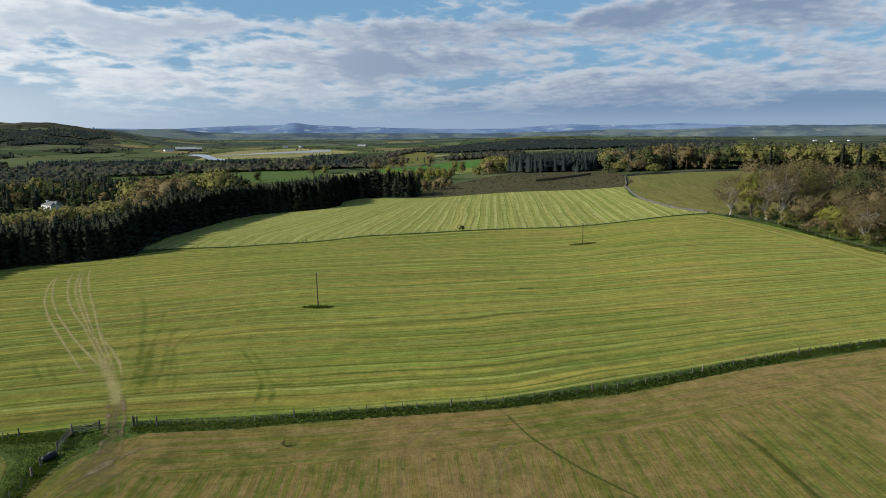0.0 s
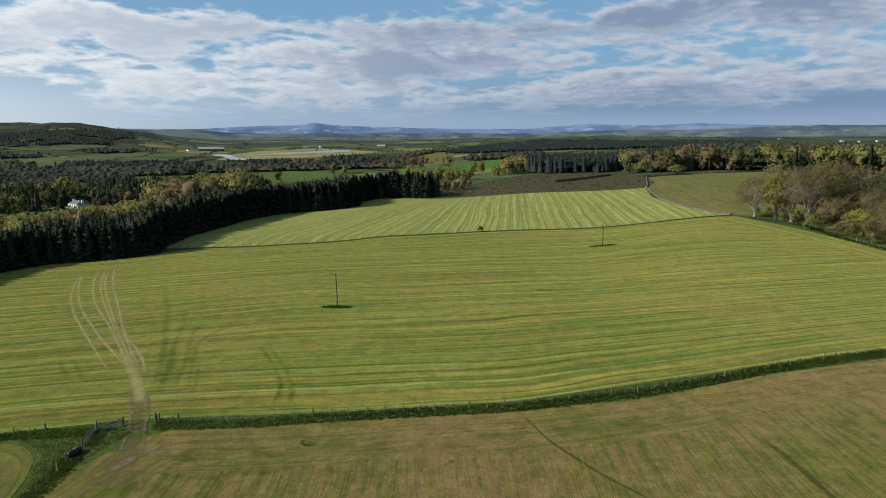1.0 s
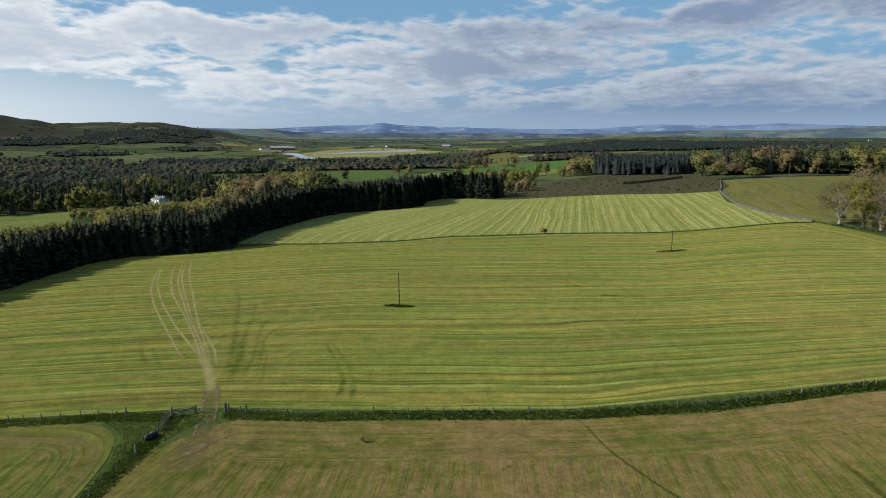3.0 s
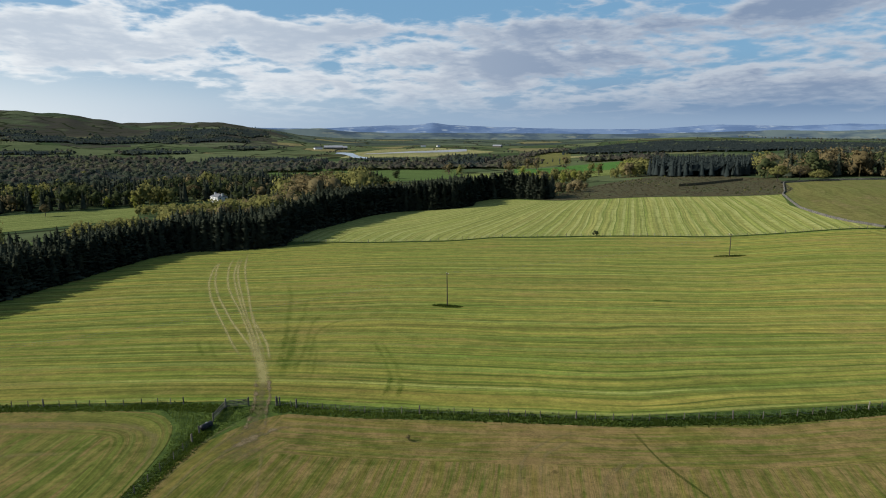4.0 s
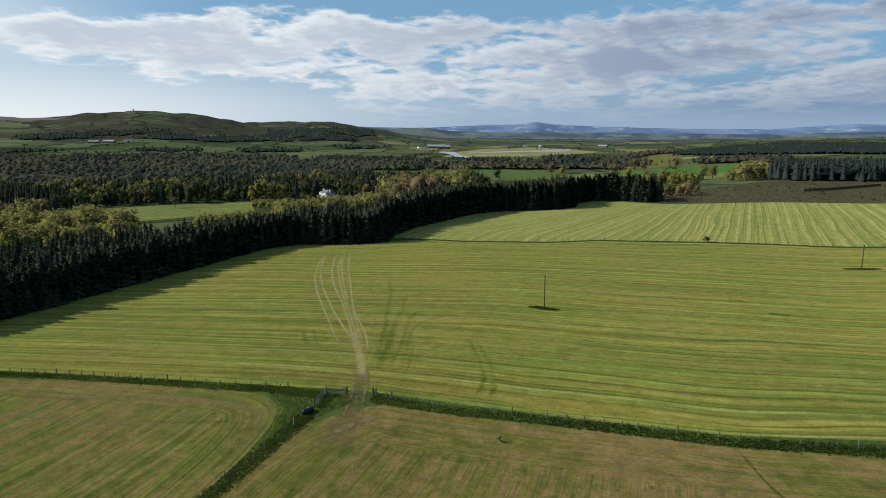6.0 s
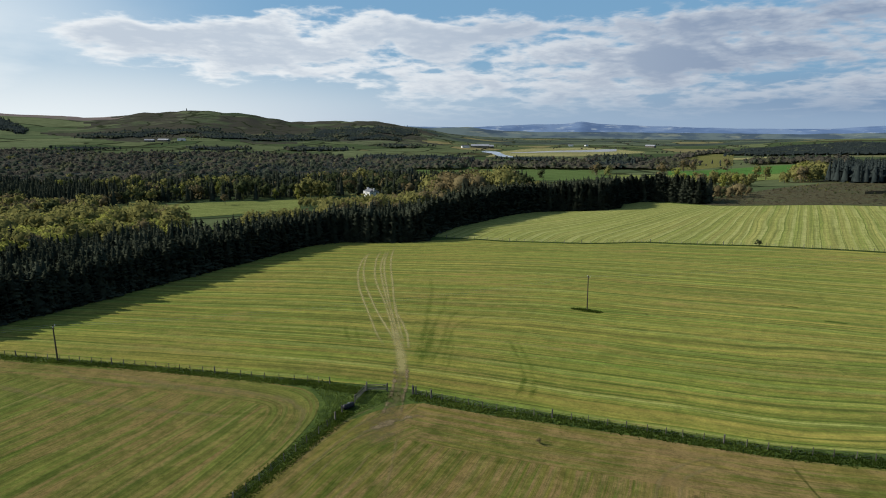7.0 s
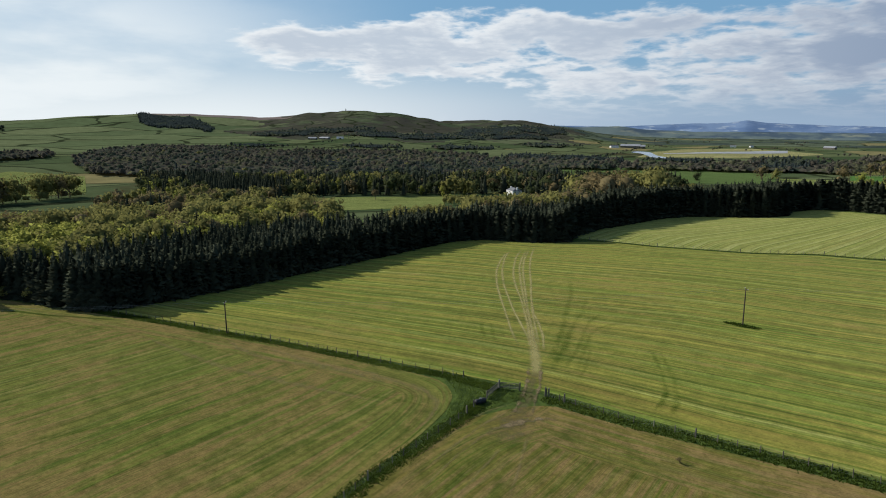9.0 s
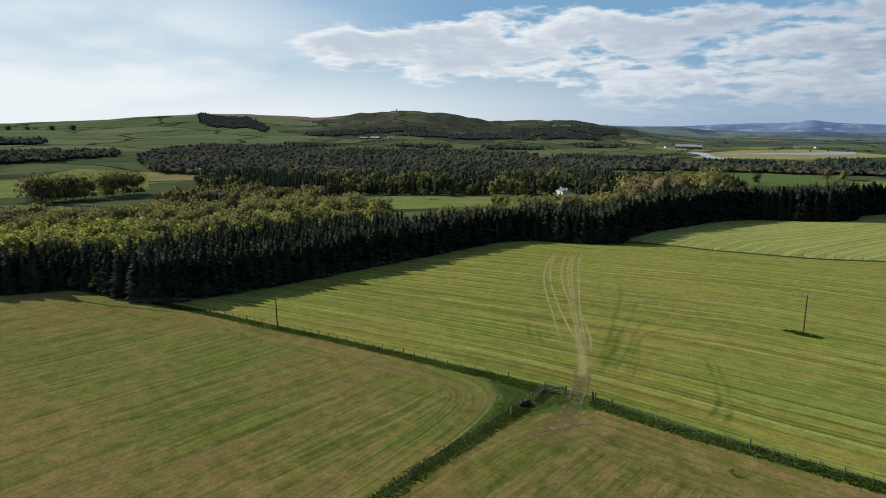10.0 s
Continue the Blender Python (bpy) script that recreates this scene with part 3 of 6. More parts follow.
FAR_FENCE = [(-110, 224.5), (-104.6, 225.8), (-84.4, 226.4), (-58.6, 235.8), (-51.7, 240), (-34, 254), (-10, 262), (8.2, 265.7), (32, 268.5), (55.8, 269.3), (87.8, 265.8), (118, 266)]

sheet("field_meadow", [
    [(-165, 57.5), (-121, 69.4), (-75, 81), (-50, 87), (-20, 89.4), (8, 93.2), (56, 109.6), (93, 120.6), (165, 139)],
    [(-171, 76), (-110, 94), (-50, 108), (8, 115), (60, 128), (155, 152)],
    [(-172, 108), (-100, 130), (-45, 146), (10, 154), (70, 162), (150, 178)],
    [(-172, 158), (-100, 178), (-40, 196), (10, 204), (70, 208), (141, 212)],
    [(-166, 206), (-118, 216), (-104, 224.5), (-84, 225.2), (-51, 238.6), (-33, 252.6), (8, 264.2), (56, 267.8), (88, 264.4), (120, 264.5)],
], MAT_MEADOW, "broad mown meadow with long pale and green swaths", nu=200, nv=90)


def fan_swaths(xy):
    """Swaths that run uphill and lean over more and more towards the spruces."""
    up = np.clip(xy[:, 1] - 255, 0, 160)
    foot = xy[:, 0] - 0.08 * up
    foot = np.where(foot < 0, foot / (1 - 0.0034 * up), foot)
    return np.stack([xy[:, 1], foot], 1)


sheet("field_upper", [
    [(-128, 228), (-104, 227.5), (-84, 228), (-51, 241.5), (-33, 255.6), (8, 267.2), (56, 270.8), (88, 267.3), (119, 267.5)],
    [(-124, 300), (-60, 300), (10, 312), (60, 315), (109, 312)],
    [(-110, 372), (-60, 360), (-10, 352), (50, 357), (109, 346)],
    [(-62, 414), (-49.5, 400), (-12, 391), (33, 403), (84, 412), (122, 404)],
], MAT_UPPER, "mown upper field with pale swaths running uphill", nu=120, nv=90, lay=fan_swaths)
sheet("field_near", [
    [(-53.5, 70), (-50, 78), (-46, 83), (-34, 83.8), (-20, 86), (8.8, 89.8), (30, 95.6), (56, 105.6), (93, 116.6), (160, 133.4)],
    [(-53, 62), (-40, 70), (-20, 74), (10, 78), (50, 90), (165, 118)],
    [(-52.2, 50), (-30, 52), (0, 55), (40, 62), (165, 95)],
    [(-50, 30), (-20, 25), (10, 25), (60, 30), (165, 55)],
    [(-46, -30), (0, -30), (60, -30), (165, -30)],
], MAT_STUBBLE, "close-mown near field with tan and green patches", nu=160, nv=90, swath=91.5)
SIDE_EDGE = [(-48, -20), (-51.2, 20), (-53.2, 44), (-55.2, 60), (-57.6, 70), (-60.5, 75.6), (-66, 79.2), (-76, 77.6), (-104, 71.2), (-138, 62.2), (-165, 54), (-195, 44)]
sheet("field_side", [
    SIDE_EDGE,
    [(-58, -20), (-60, 30), (-64, 56), (-72, 64), (-90, 62), (-130, 50), (-165, 42), (-202, 28)],
    [(-75, -30), (-76, 20), (-82, 40), (-95, 42), (-130, 30), (-165, 22), (-206, 12)],
    [(-110, -50), (-112, -10), (-120, 5), (-140, 2), (-170, -5), (-210, -14)],
    [(-150, -70), (-150, -50), (-155, -40), (-170, -42), (-190, -46), (-215, -52)],
], MAT_LEFT, "mown side field with straight tan and green swaths", nu=160, nv=90, swath=93.0)


def headland(name, edge, width, mat, label, lift):
    """A mown strip that follows the edge of a field on its left-hand side."""
    e = rounded(edge, 120, 3)
    t = np.gradient(e, axis=0)
    t /= np.linalg.norm(t, axis=1)[:, None]
    out = np.stack([-t[:, 1], t[:, 0]], 1) * width
    inner = e + out
    for _ in range(14):
        inner[1:-1] = 0.25 * inner[:-2] + 0.5 * inner[1:-1] + 0.25 * inner[2:]
    sheet(name, [e, inner], mat, label, lift, 160, 12)


headland("field_side_headland", SIDE_EDGE[1:], 8.0, MAT_LEFT, "mown headland curving round the field corner", 0.05)
headland("field_near_fence_headland", [(160, 133.4), (93, 116.6), (56, 105.6), (30, 95.6), (8.8, 89.8), (-20, 86), (-34, 83.8), (-45, 83)], 12.0, MAT_STUBBLE, "mown headland running along the grassy bank", 0.04)
headland("field_near_headland", [(-44.5, -10), (-49.8, 25), (-51.5, 44), (-52.8, 60), (-52.2, 68), (-48.5, 77.5)][::-1], 9.0, MAT_STUBBLE, "mown headland running along the leaning fence", 0.05)
headland("field_meadow_headland", [(165, 139), (155, 152), (149, 178), (140, 212), (131, 240), (120, 264)], 13.0, MAT_MEADOW, "mown headland along the wooded bank", 0.05)
sheet("field_pasture", [
    [(121, 266), (112, 293), (111, 333), (124, 404), (128, 416), (151, 498)],
    [(150, 262), (160, 330), (180, 420), (182, 508)],
    [(185, 255), (215, 340), (225, 430), (216, 510)],
    [(225, 250), (265, 340), (270, 440), (256, 522)],
], MAT_PASTURE, "grazed dull green pasture beyond a stone wall", nu=60, nv=40)
sheet("felled_ground", [
    [(-40, 404), (-12, 393), (33, 405), (84, 414), (124, 406), (140, 440)],
    [(-10, 450), (30, 470), (80, 470), (145, 465)],
    [(15, 520), (50, 545), (100, 560), (155, 510)],
    [(40, 580), (62, 610), (124, 640), (165, 560)],
], MAT_BRASH, "brown felled woodland ground covered in brash", 0.05, 80, 50)
FOREST_EDGE = [(-245, 6), (-214, 22), (-202, 30), (-199, 44), (-186, 48.5), (-174, 52), (-165, 54.5), (-161, 62), (-159, 80), (-158, 100), (-158, 130), (-158, 160), (-158, 185), (-155, 197), (-150, 203.5), (-133, 209.5), (-121, 213.5), (-117, 219), (-121, 234), (-124, 252), (-118, 280), (-115, 318), (-110, 338), (-98, 345), (-84, 347.5), (-71, 352), (-65, 362), (-68, 384), (-62, 402), (-48, 408), (-22, 402)]
FOREST_BACK = [(-262, -4), (-240, 20), (-222, 44), (-206, 60), (-208, 80), (-218, 105), (-226, 132), (-218, 160), (-200, 184), (-186, 201), (-174, 228), (-164, 250), (-156, 272), (-150, 292), (-152, 320), (-152, 360), (-130, 400), (-100, 425), (-60, 432), (-14, 418)]
sheet("forest_floor", [FOREST_EDGE, FOREST_BACK], MAT_FLOOR, "dark needle-covered floor of the spruce plantation", 0.05, 140, 20)



def polar(*pts):
    return [(d * math.sin(radians(a)), d * math.cos(radians(a))) for a, d in pts]


def far_sheet(name, near, far, mat, label, lift=0.3):
    sheet(name, [polar(*near), polar(*far)], mat, label, lift, 60, 24)


far_sheet("field_valley_pasture", [(-55, 500), (-48, 505), (-40, 520)], [(-55, 640), (-48, 640), (-40, 640)], MAT_VALLEY_PALE, "pale green pasture in the valley below the spruces")
far_sheet("field_valley_green", [(-29, 960), (-21, 900), (-11, 880)], [(-29, 1180), (-21, 1240), (-11, 1130)], MAT_VALLEY, "deep green valley field between woods")
far_sheet("field_valley_bright", [(-11, 820), (-4, 790), (3.5, 770)], [(-11, 1010), (-4, 1000), (3.5, 990)], MAT_VALLEY_PALE, "bright pale valley field dotted with trees")
far_sheet("field_valley_emerald", [(-6, 1005), (0, 1000), (4.5, 1000)], [(-6, 1130), (0, 1230), (4.5, 1320)], MAT_EMERALD, "emerald green valley field")
far_sheet("field_valley_dry", [(-7, 1150), (-3.5, 1220), (-0.8, 1330)], [(-5, 1850), (-3, 2050), (-0.8, 1900)], MAT_PASTURE, "dry tan valley field on a slope")
far_sheet("field_valley_cream", [(-0.8, 1600), (2, 1590), (6.2, 1560)], [(-0.8, 1690), (2, 1700), (6.2, 1660)], MAT_MARSH, "cream-coloured strip of field below a dark forest", 0.6)
far_sheet("field_hillside_striped", [(-88, 690), (-81, 690), (-77.5, 700), (-71, 740)], [(-88, 860), (-80.3, 905), (-76, 1060), (-71, 960)], MAT_VALLEY_PALE, "pale striped hillside field with a tree row")
far_sheet("field_valley_small", [(-88, 480), (-81.7, 490), (-77.2, 520)], [(-88, 565), (-81.6, 568), (-77.4, 594)], MAT_VALLEY_PALE, "small pale green field in the valley")
far_sheet("marsh", [(-22.5, 1640), (-18, 1680), (-13, 1740), (-8, 2060)], [(-20.8, 2060), (-18, 2400), (-13, 2480), (-8, 2120)], MAT_MARSH, "flat tan salt marsh beside the river", 0.5)
far_sheet("mudflat", [(-20.2, 1900), (-17, 1980), (-14, 2020), (-10.5, 2140)], [(-20, 1940), (-17, 2060), (-14, 2190), (-10.5, 2330)], MAT_MUDFLAT, "wet grey mudflat in a river bend", 0.9)
far_sheet("water_river", [(-22.9, 1940), (-21.9, 1860), (-21.2, 1660), (-19.9, 1600)], [(-22.6, 2080), (-21.2, 1960), (-20.6, 1740), (-19.8, 1650)], MAT_WATER, "pale shining bend of a slow river", 1.0)


def ribbon(name, line, width, mat, label, lift=0.06, count=40):
    """A narrow strip of worn ground along a line."""
    e = rounded(line, count, 4)
    t = np.gradient(e, axis=0)
    t /= np.linalg.norm(t, axis=1)[:, None]
    w = np.broadcast_to(np.interp(np.linspace(0, 1, count), np.linspace(0, 1, len(width)), width)[:, None], (count, 2)) if isinstance(width, list) else width
    out = np.stack([-t[:, 1], t[:, 0]], 1) * w * 0.5
    xy = np.concatenate([e - out, e, e + out])
    uv = np.concatenate([np.stack([np.linspace(0, 1, count), np.full(count, s)], 1) for s in (-1.0, 0.0, 1.0)])
    v = np.column_stack([xy, ground_z(xy[:, 0], xy[:, 1]) + lift])
    faces = [(r * count + i, r * count + i + 1, (r + 1) * count + i + 1, (r + 1) * count + i) for r in (0, 1) for i in range(count - 1)]
    return structure(mesh_object(name, v, faces, [mat], smooth=True, uv=uv), label, "track")


for line in ([(-125.2, 189.7), (-122.4, 181.9), (-117.9, 172.4), (-109.1, 157.1), (-98.6, 142.5), (-87.3, 128.8), (-80.8, 121.2), (-71.2, 109.6), (-63.1, 101.3)],
             [(-124.6, 192.6), (-123.0, 184.2), (-117.0, 173.2), (-107.7, 158.3), (-97.0, 143.8), (-89.1, 134.5), (-81.3, 125.1), (-75.8, 119.2), (-66.2, 108.7), (-61.9, 103.1)],
             [(-123.5, 195.4), (-116.4, 179.9), (-107.0, 164.0), (-100.5, 154.2), (-93.5, 144.9), (-84.7, 134.3), (-78.5, 126.0), (-71.6, 117.0), (-66.0, 108.9), (-60.0, 100.5)],
             [(-122.0, 196.4), (-113.1, 178.6), (-106.8, 167.3), (-98.9, 155.5), (-87.5, 139.4), (-79.5, 128.4), (-72.0, 118.4), (-65.5, 109.3), (-59.7, 100.8)],
             [(-121.3, 196.9), (-111.4, 177.4), (-104.5, 165.9), (-98.0, 156.1), (-88.6, 142.4), (-79.2, 128.7), (-71.0, 117.5), (-64.1, 108.1), (-59.3, 101.1)],
             [(-122.8, 203.5), (-112.1, 183.0), (-102.7, 167.2), (-92.4, 151.5), (-82.6, 136.0), (-76.3, 126.5), (-69.2, 116.3), (-63.6, 108.5), (-58.9, 101.4)],
             [(-81, 134), (-76.3, 126.5), (-69.6, 118.7), (-64.3, 111.7), (-59.2, 103.3)]):
    ribbon("wheel_track", line, [1.2, 1.3, 1.2, 1.1, 1.1], MAT_TRACK, "pale flattened wheel track across the mown meadow", count=60)
ribbon("wheel_track", [(-72, 117), (-66, 109.5), (-60.5, 102), (-56.5, 96), (-53.2, 90)], [1.0, 2.6, 3.4, 3.4, 2.6], MAT_TRACK, "pale trodden grass where the wheel tracks meet", 0.05)
for line, wide in (([(-54.4, 95.4), (-57.0, 102.3), (-59.8, 110.3), (-63.5, 118.7), (-68.9, 130.6), (-76.7, 147.6), (-86.6, 164.5)], 2.2),
             ([(-52.6, 95.4), (-55.8, 103.3), (-58.2, 111), (-62, 120), (-66, 133), (-72, 148)], 2.2),
             ([(-51.0, 97.4), (-53.4, 104.6), (-55.3, 111.5), (-58.9, 120.7), (-61.4, 128), (-62, 137)], 1.8),
             ([(-48.6, 96.5), (-51.6, 105), (-54.5, 113), (-57.4, 120.7), (-57.0, 127.7), (-52, 136)], 1.8),
             ([(-46.8, 95.0), (-49.0, 101.8), (-53.0, 112.1)], 1.4), ([(-53.0, 98), (-56.3, 106), (-59.5, 113), (-63, 120)], 6.0),
             ([(-43.2, 119.8), (-36.4, 108.2), (-32.8, 100.4), (-31, 92)], 1.6), ([(-41.2, 119.8), (-34.4, 108.2), (-30.8, 100.4), (-29, 92)], 1.6),
             ([(-31.6, 92), (-32.7, 101)], 1.7), ([(-29.0, 92.4), (-30.1, 102)], 1.7),
             ([(-81, 111), (-76.9, 106.1), (-73, 102)], 1.5), ([(-79.5, 113), (-75.1, 107.4), (-70.5, 102)], 1.5)):
    ribbon("green_track", line, wide, MAT_GREENTRACK, "darker green wheel track pressed into the meadow", 0.07)
ribbon("muddy_track", [(-56.2, 94.6), (-53.4, 90), (-51.6, 86), (-49.6, 82), (-47.6, 77), (-46.3, 72), (-46, 66)], [2.0, 3.2, 3.4, 4.5, 8.0, 9.5, 6.0], MAT_MUD, "worn muddy track through the gateway", 0.08)
ribbon("rut", [(-58, 95.5), (-55.4, 91.4), (-53.5, 87.7), (-51.1, 82.9), (-49.6, 78.5), (-48.2, 73.7)], 1.1, MAT_RED_MUD, "bare wheel rut through the gateway", 0.10)
ribbon("rut", [(-56, 97), (-53.1, 92.0), (-51.0, 88.1), (-49.1, 83.7), (-47.4, 80.4), (-45.5, 76.1)], 1.1, MAT_RED_MUD, "bare wheel rut through the gateway", 0.10)
ribbon("mud_patch", [(-48.6, 69.5), (-47.2, 73.0), (-45.6, 76.0), (-43.6, 78.3), (-41.5, 79)], [1.0, 2.4, 2.6, 2.0, 1.0], MAT_RED_MUD, "dry reddish mud inside the gateway", 0.09)
for line in ([(-50.7, 79.4), (-52.3, 75.4), (-52.9, 70.9), (-52.6, 65.6), (-51.8, 58)], [(-48.7, 78.8), (-50, 74.4), (-50.4, 70.5), (-49.9, 64), (-49, 56)], [(-46.9, 74.6), (-48.0, 71.2), (-48.3, 67.4), (-47.6, 60), (-46, 50)], [(-43.4, 73.5), (-42.3, 69.9), (-40.9, 67.0), (-39.5, 63.9), (-36, 56)], [(-44, 66), (-43, 60), (-41.5, 52)]):
    ribbon("rut", line, 0.9, MAT_TAN_TRACK, "dry tan wheel mark curving into the near field", 0.075)
for line in ([(-44.6, 73), (-42.6, 66), (-39, 58), (-35, 48)], [(-41.2, 72), (-38.5, 70.5), (-35.1, 70.6), (-31, 70)], [(-46, 70), (-45, 62), (-43.5, 52)], [(-33, 73), (-29, 71.5), (-24, 72)], [(-14, 66), (-9, 64.5), (-4, 66)], [(-22, 64), (-17, 62), (-13, 63)]):
    ribbon("green_track", line, 2.2, MAT_GREENTRACK, "greener wheel track fanning into the near field", 0.07)
for line in ([(-5.8, 68.2), (-6.2, 75.2), (-5.6, 78.8), (-4.3, 81.1), (-1.6, 84.6), (1.7, 86.9)], [(-3, 69.3), (-3.4, 75.3), (-3, 78.8), (-1.5, 81.3), (1.3, 84.6)], [(4.4, 71.9), (5.7, 76.4), (7.9, 79.7)], [(7, 71.6), (7.9, 75.2), (10.6, 80.4)], [(3.7, 60), (4.8, 71.9), (6.7, 77.6), (9.5, 81)], [(5.9, 61), (6.9, 70.6), (9.1, 74.1)], [(12, 58), (11.4, 66.5), (10.9, 73)], [(13.6, 58), (13.1, 66.2), (13.2, 73)]):
    ribbon("rut", line, 1.1, MAT_TAN_TRACK, "dry tan wheel mark turning in the near field", 0.085)
for line, wide in (([(-14, 78.6), (-9.2, 77.4), (-6, 77.6)], 2.4), ([(22, 86.9), (26.6, 86.3), (31, 86.8)], 2.6), ([(14, 82.6), (18, 84), (23, 85.8)], 2.0), ([(-31, 76.8), (-27, 76.4), (-22, 76)], 2.6), ([(-24, 80), (-21, 79.2)], 1.6)):
    ribbon("green_track", line, wide, MAT_GREENTRACK, "lush dark green patch in the near field", 0.085)
for line in ([(-120, 66.5), (-109.5, 64), (-99.6, 64.5), (-92.3, 67.6), (-81.9, 70.6), (-70, 71.6)], [(-136.5, 54.4), (-103.7, 56.3), (-84.8, 60.5), (-73.6, 63.9), (-65, 66)], [(-110.6, 67.8), (-90.2, 69.4), (-78.2, 72.6), (-66.2, 74.0), (-60.3, 71.4), (-57.8, 65.8), (-56.4, 58)]):
    ribbon("rut", line, [1.0, 2.4, 2.8, 2.4, 1.0], MAT_TAN_TRACK, "dry tan wheel mark along the side field headland", 0.095, 60)
for line in ([(-172, 45), (-155.6, 47.5), (-145.4, 51.2), (-140, 55)], [(-78, 63.6), (-72.3, 64.9), (-68.8, 67), (-64.6, 68.3), (-60.5, 69.3)], [(-65.2, 34), (-65.4, 46.8), (-64.9, 56)], [(-101, 16), (-91.1, 39.2), (-86, 52)]):
    ribbon("green_track", line, 1.8, MAT_GREENTRACK, "greener wheel track in the side field", 0.09)
ribbon("drain_line", [(8.7, 91), (12.8, 80.5), (18.4, 72.3), (23.8, 66.8), (32, 57)], 0.7, MAT_DRAIN, "narrow dark drain line across the near field", 0.06)
ribbon("drain_line", [(24, 170), (20, 215), (26, 232), (16, 245)], 0.5, MAT_GREENTRACK, "thin winding drain line in the meadow", 0.06)
ribbon("green_strip", [(43.6, 84), (45.2, 79.6), (46.3, 66.8), (47, 55)], 1.8, MAT_DRAIN, "longer green grass strip in the near field", 0.07)
ribbon("soil_patch", [(-127, 212), (-121, 214.5), (-114, 217)], 3.5, MAT_RED_MUD, "bare brown soil by the wood corner", 0.06)
for line in ([(12, 175.2), (16.5, 174.4)], [(20.5, 164.6), (26, 164.3)], [(-150, 57), (-170, 46), (-185, 40)]):
    ribbon("green_strip", line, 1.6, MAT_DRAIN, "small tussock patch in the mown grass", 0.06)

# ---- far hills ----


def ridge(name, skyline, dist, foot, mat, label, rough, seed):
    az = np.arange(skyline[0][0], skyline[-1][0], 0.10)
    el = np.interp(az, [s[0] for s in skyline], [s[1] for s in skyline])
    for _ in range(6):
        el[1:-1] = 0.25 * el[:-2] + 0.5 * el[1:-1] + 0.25 * el[2:]
    rnd = np.array([noise.fractal(Vector((a * 0.6, seed, 0)), 1.0, 2.1, 5) for a in az])
    top = EYE + dist * np.tan(np.radians(el + rough * rnd))
    rows = 12
    v = []
    for i in range(rows):
        f = i / (rows - 1)
        d = dist * (1 - 0.09 * f)
        z = foot + (top - foot) * (1 - f) ** 1.1
        d2 = d + 90 * f * (1 - f) * np.array([noise.fractal(Vector((a * 0.5, seed + 5, i * 0.35)), 1.0, 2.0, 3) for a in az])
        v.append(np.stack([d2 * np.sin(np.radians(az)), d2 * np.cos(np.radians(az)), z], -1))
    n = len(az)
    faces = [(i * n + j, (i + 1) * n + j, (i + 1) * n + j + 1, i * n + j + 1) for i in range(rows - 1) for j in range(n - 1)]
    structure(mesh_object(name, np.vstack(v), faces, [mat], smooth=True), label, "hills")


ridge("backdrop_far_hills", [(-60, 0.1), (-34, 0.25), (-24, 0.1), (-20, 0.32), (-18, 0.40), (-15.5, 0.40), (-13.7, 0.66), (-12, 0.42), (-8.6, 0.27), (-5, 0.16), (-1.2, 0.05), (6, 0.02), (9, 0.25), (11.4, 0.42), (14.4, 0.34), (17, 0.28), (19.5, 0.38), (21.1, 0.45), (24, 0.34), (26.9, 0.22), (29.8, 0.10), (36, 0.02), (60, 0.1)], 4920, -60, MAT_HAZY_HILL_FAR, "distant mountain range on the horizon, painted pale haze blue", 0.03, 3)
ridge("backdrop_middle_hills", [(-34, 0.0), (-31, 0.12), (-27, 0.05), (-24, 0.15), (-22.3, -0.12), (-18, -0.30), (-12, -0.30), (-4, -0.35), (4, -0.40), (12, -0.20), (16, -0.05), (20, -0.12), (24, 0.02), (27, 0.16), (30, 0.26), (33, 0.20), (36, 0.24), (40, 0.2)], 4700, -60, MAT_HAZY_HILL_MID, "low hills in front of the mountains, painted haze blue-grey", 0.035, 11)

# ---- trees ----


def tube(path, radii, sides):
    """A tapered tube along a path: points, quads."""
    path = np.array(path, float)
    v, f = [], []
    for i, (p, r) in enumerate(zip(path, radii)):
        t = path[min(i + 1, len(path) - 1)] - path[max(i - 1, 0)]
        t = t / (np.linalg.norm(t) + 1e-9)
        a = np.cross(t, (0.0, 1.0, 0.0) if abs(t[1]) < 0.9 else (1.0, 0.0, 0.0))
        a /= np.linalg.norm(a)
        b = np.cross(t, a)
        for k in range(sides):
            w = 2 * math.pi * k / sides
            v.append(p + r * (math.cos(w) * a + math.sin(w) * b))
    for i in range(len(path) - 1):
        for k in range(sides):
            m = (k + 1) % sides
            f.append((i * sides + k, i * sides + m, (i + 1) * sides + m, (i + 1) * sides + k))
    return np.array(v), f


def joined(pieces):
    """Pieces (points, faces and, for foliage, the way that it faces) as one."""
    vs, fs, ns, base = [], [], [], 0
    for v, f, *facing in pieces:
        vs.append(np.asarray(v, float))
        ns.append(np.asarray(facing[0], float) if facing else np.zeros((len(v), 3)))
        fs += [tuple(i + base for i in face) for face in f]
        base += len(v)
    return np.vstack(vs), fs, np.vstack(ns)


def unit(a):
    return a / (np.linalg.norm(a, axis=1)[:, None] + 1e-9)


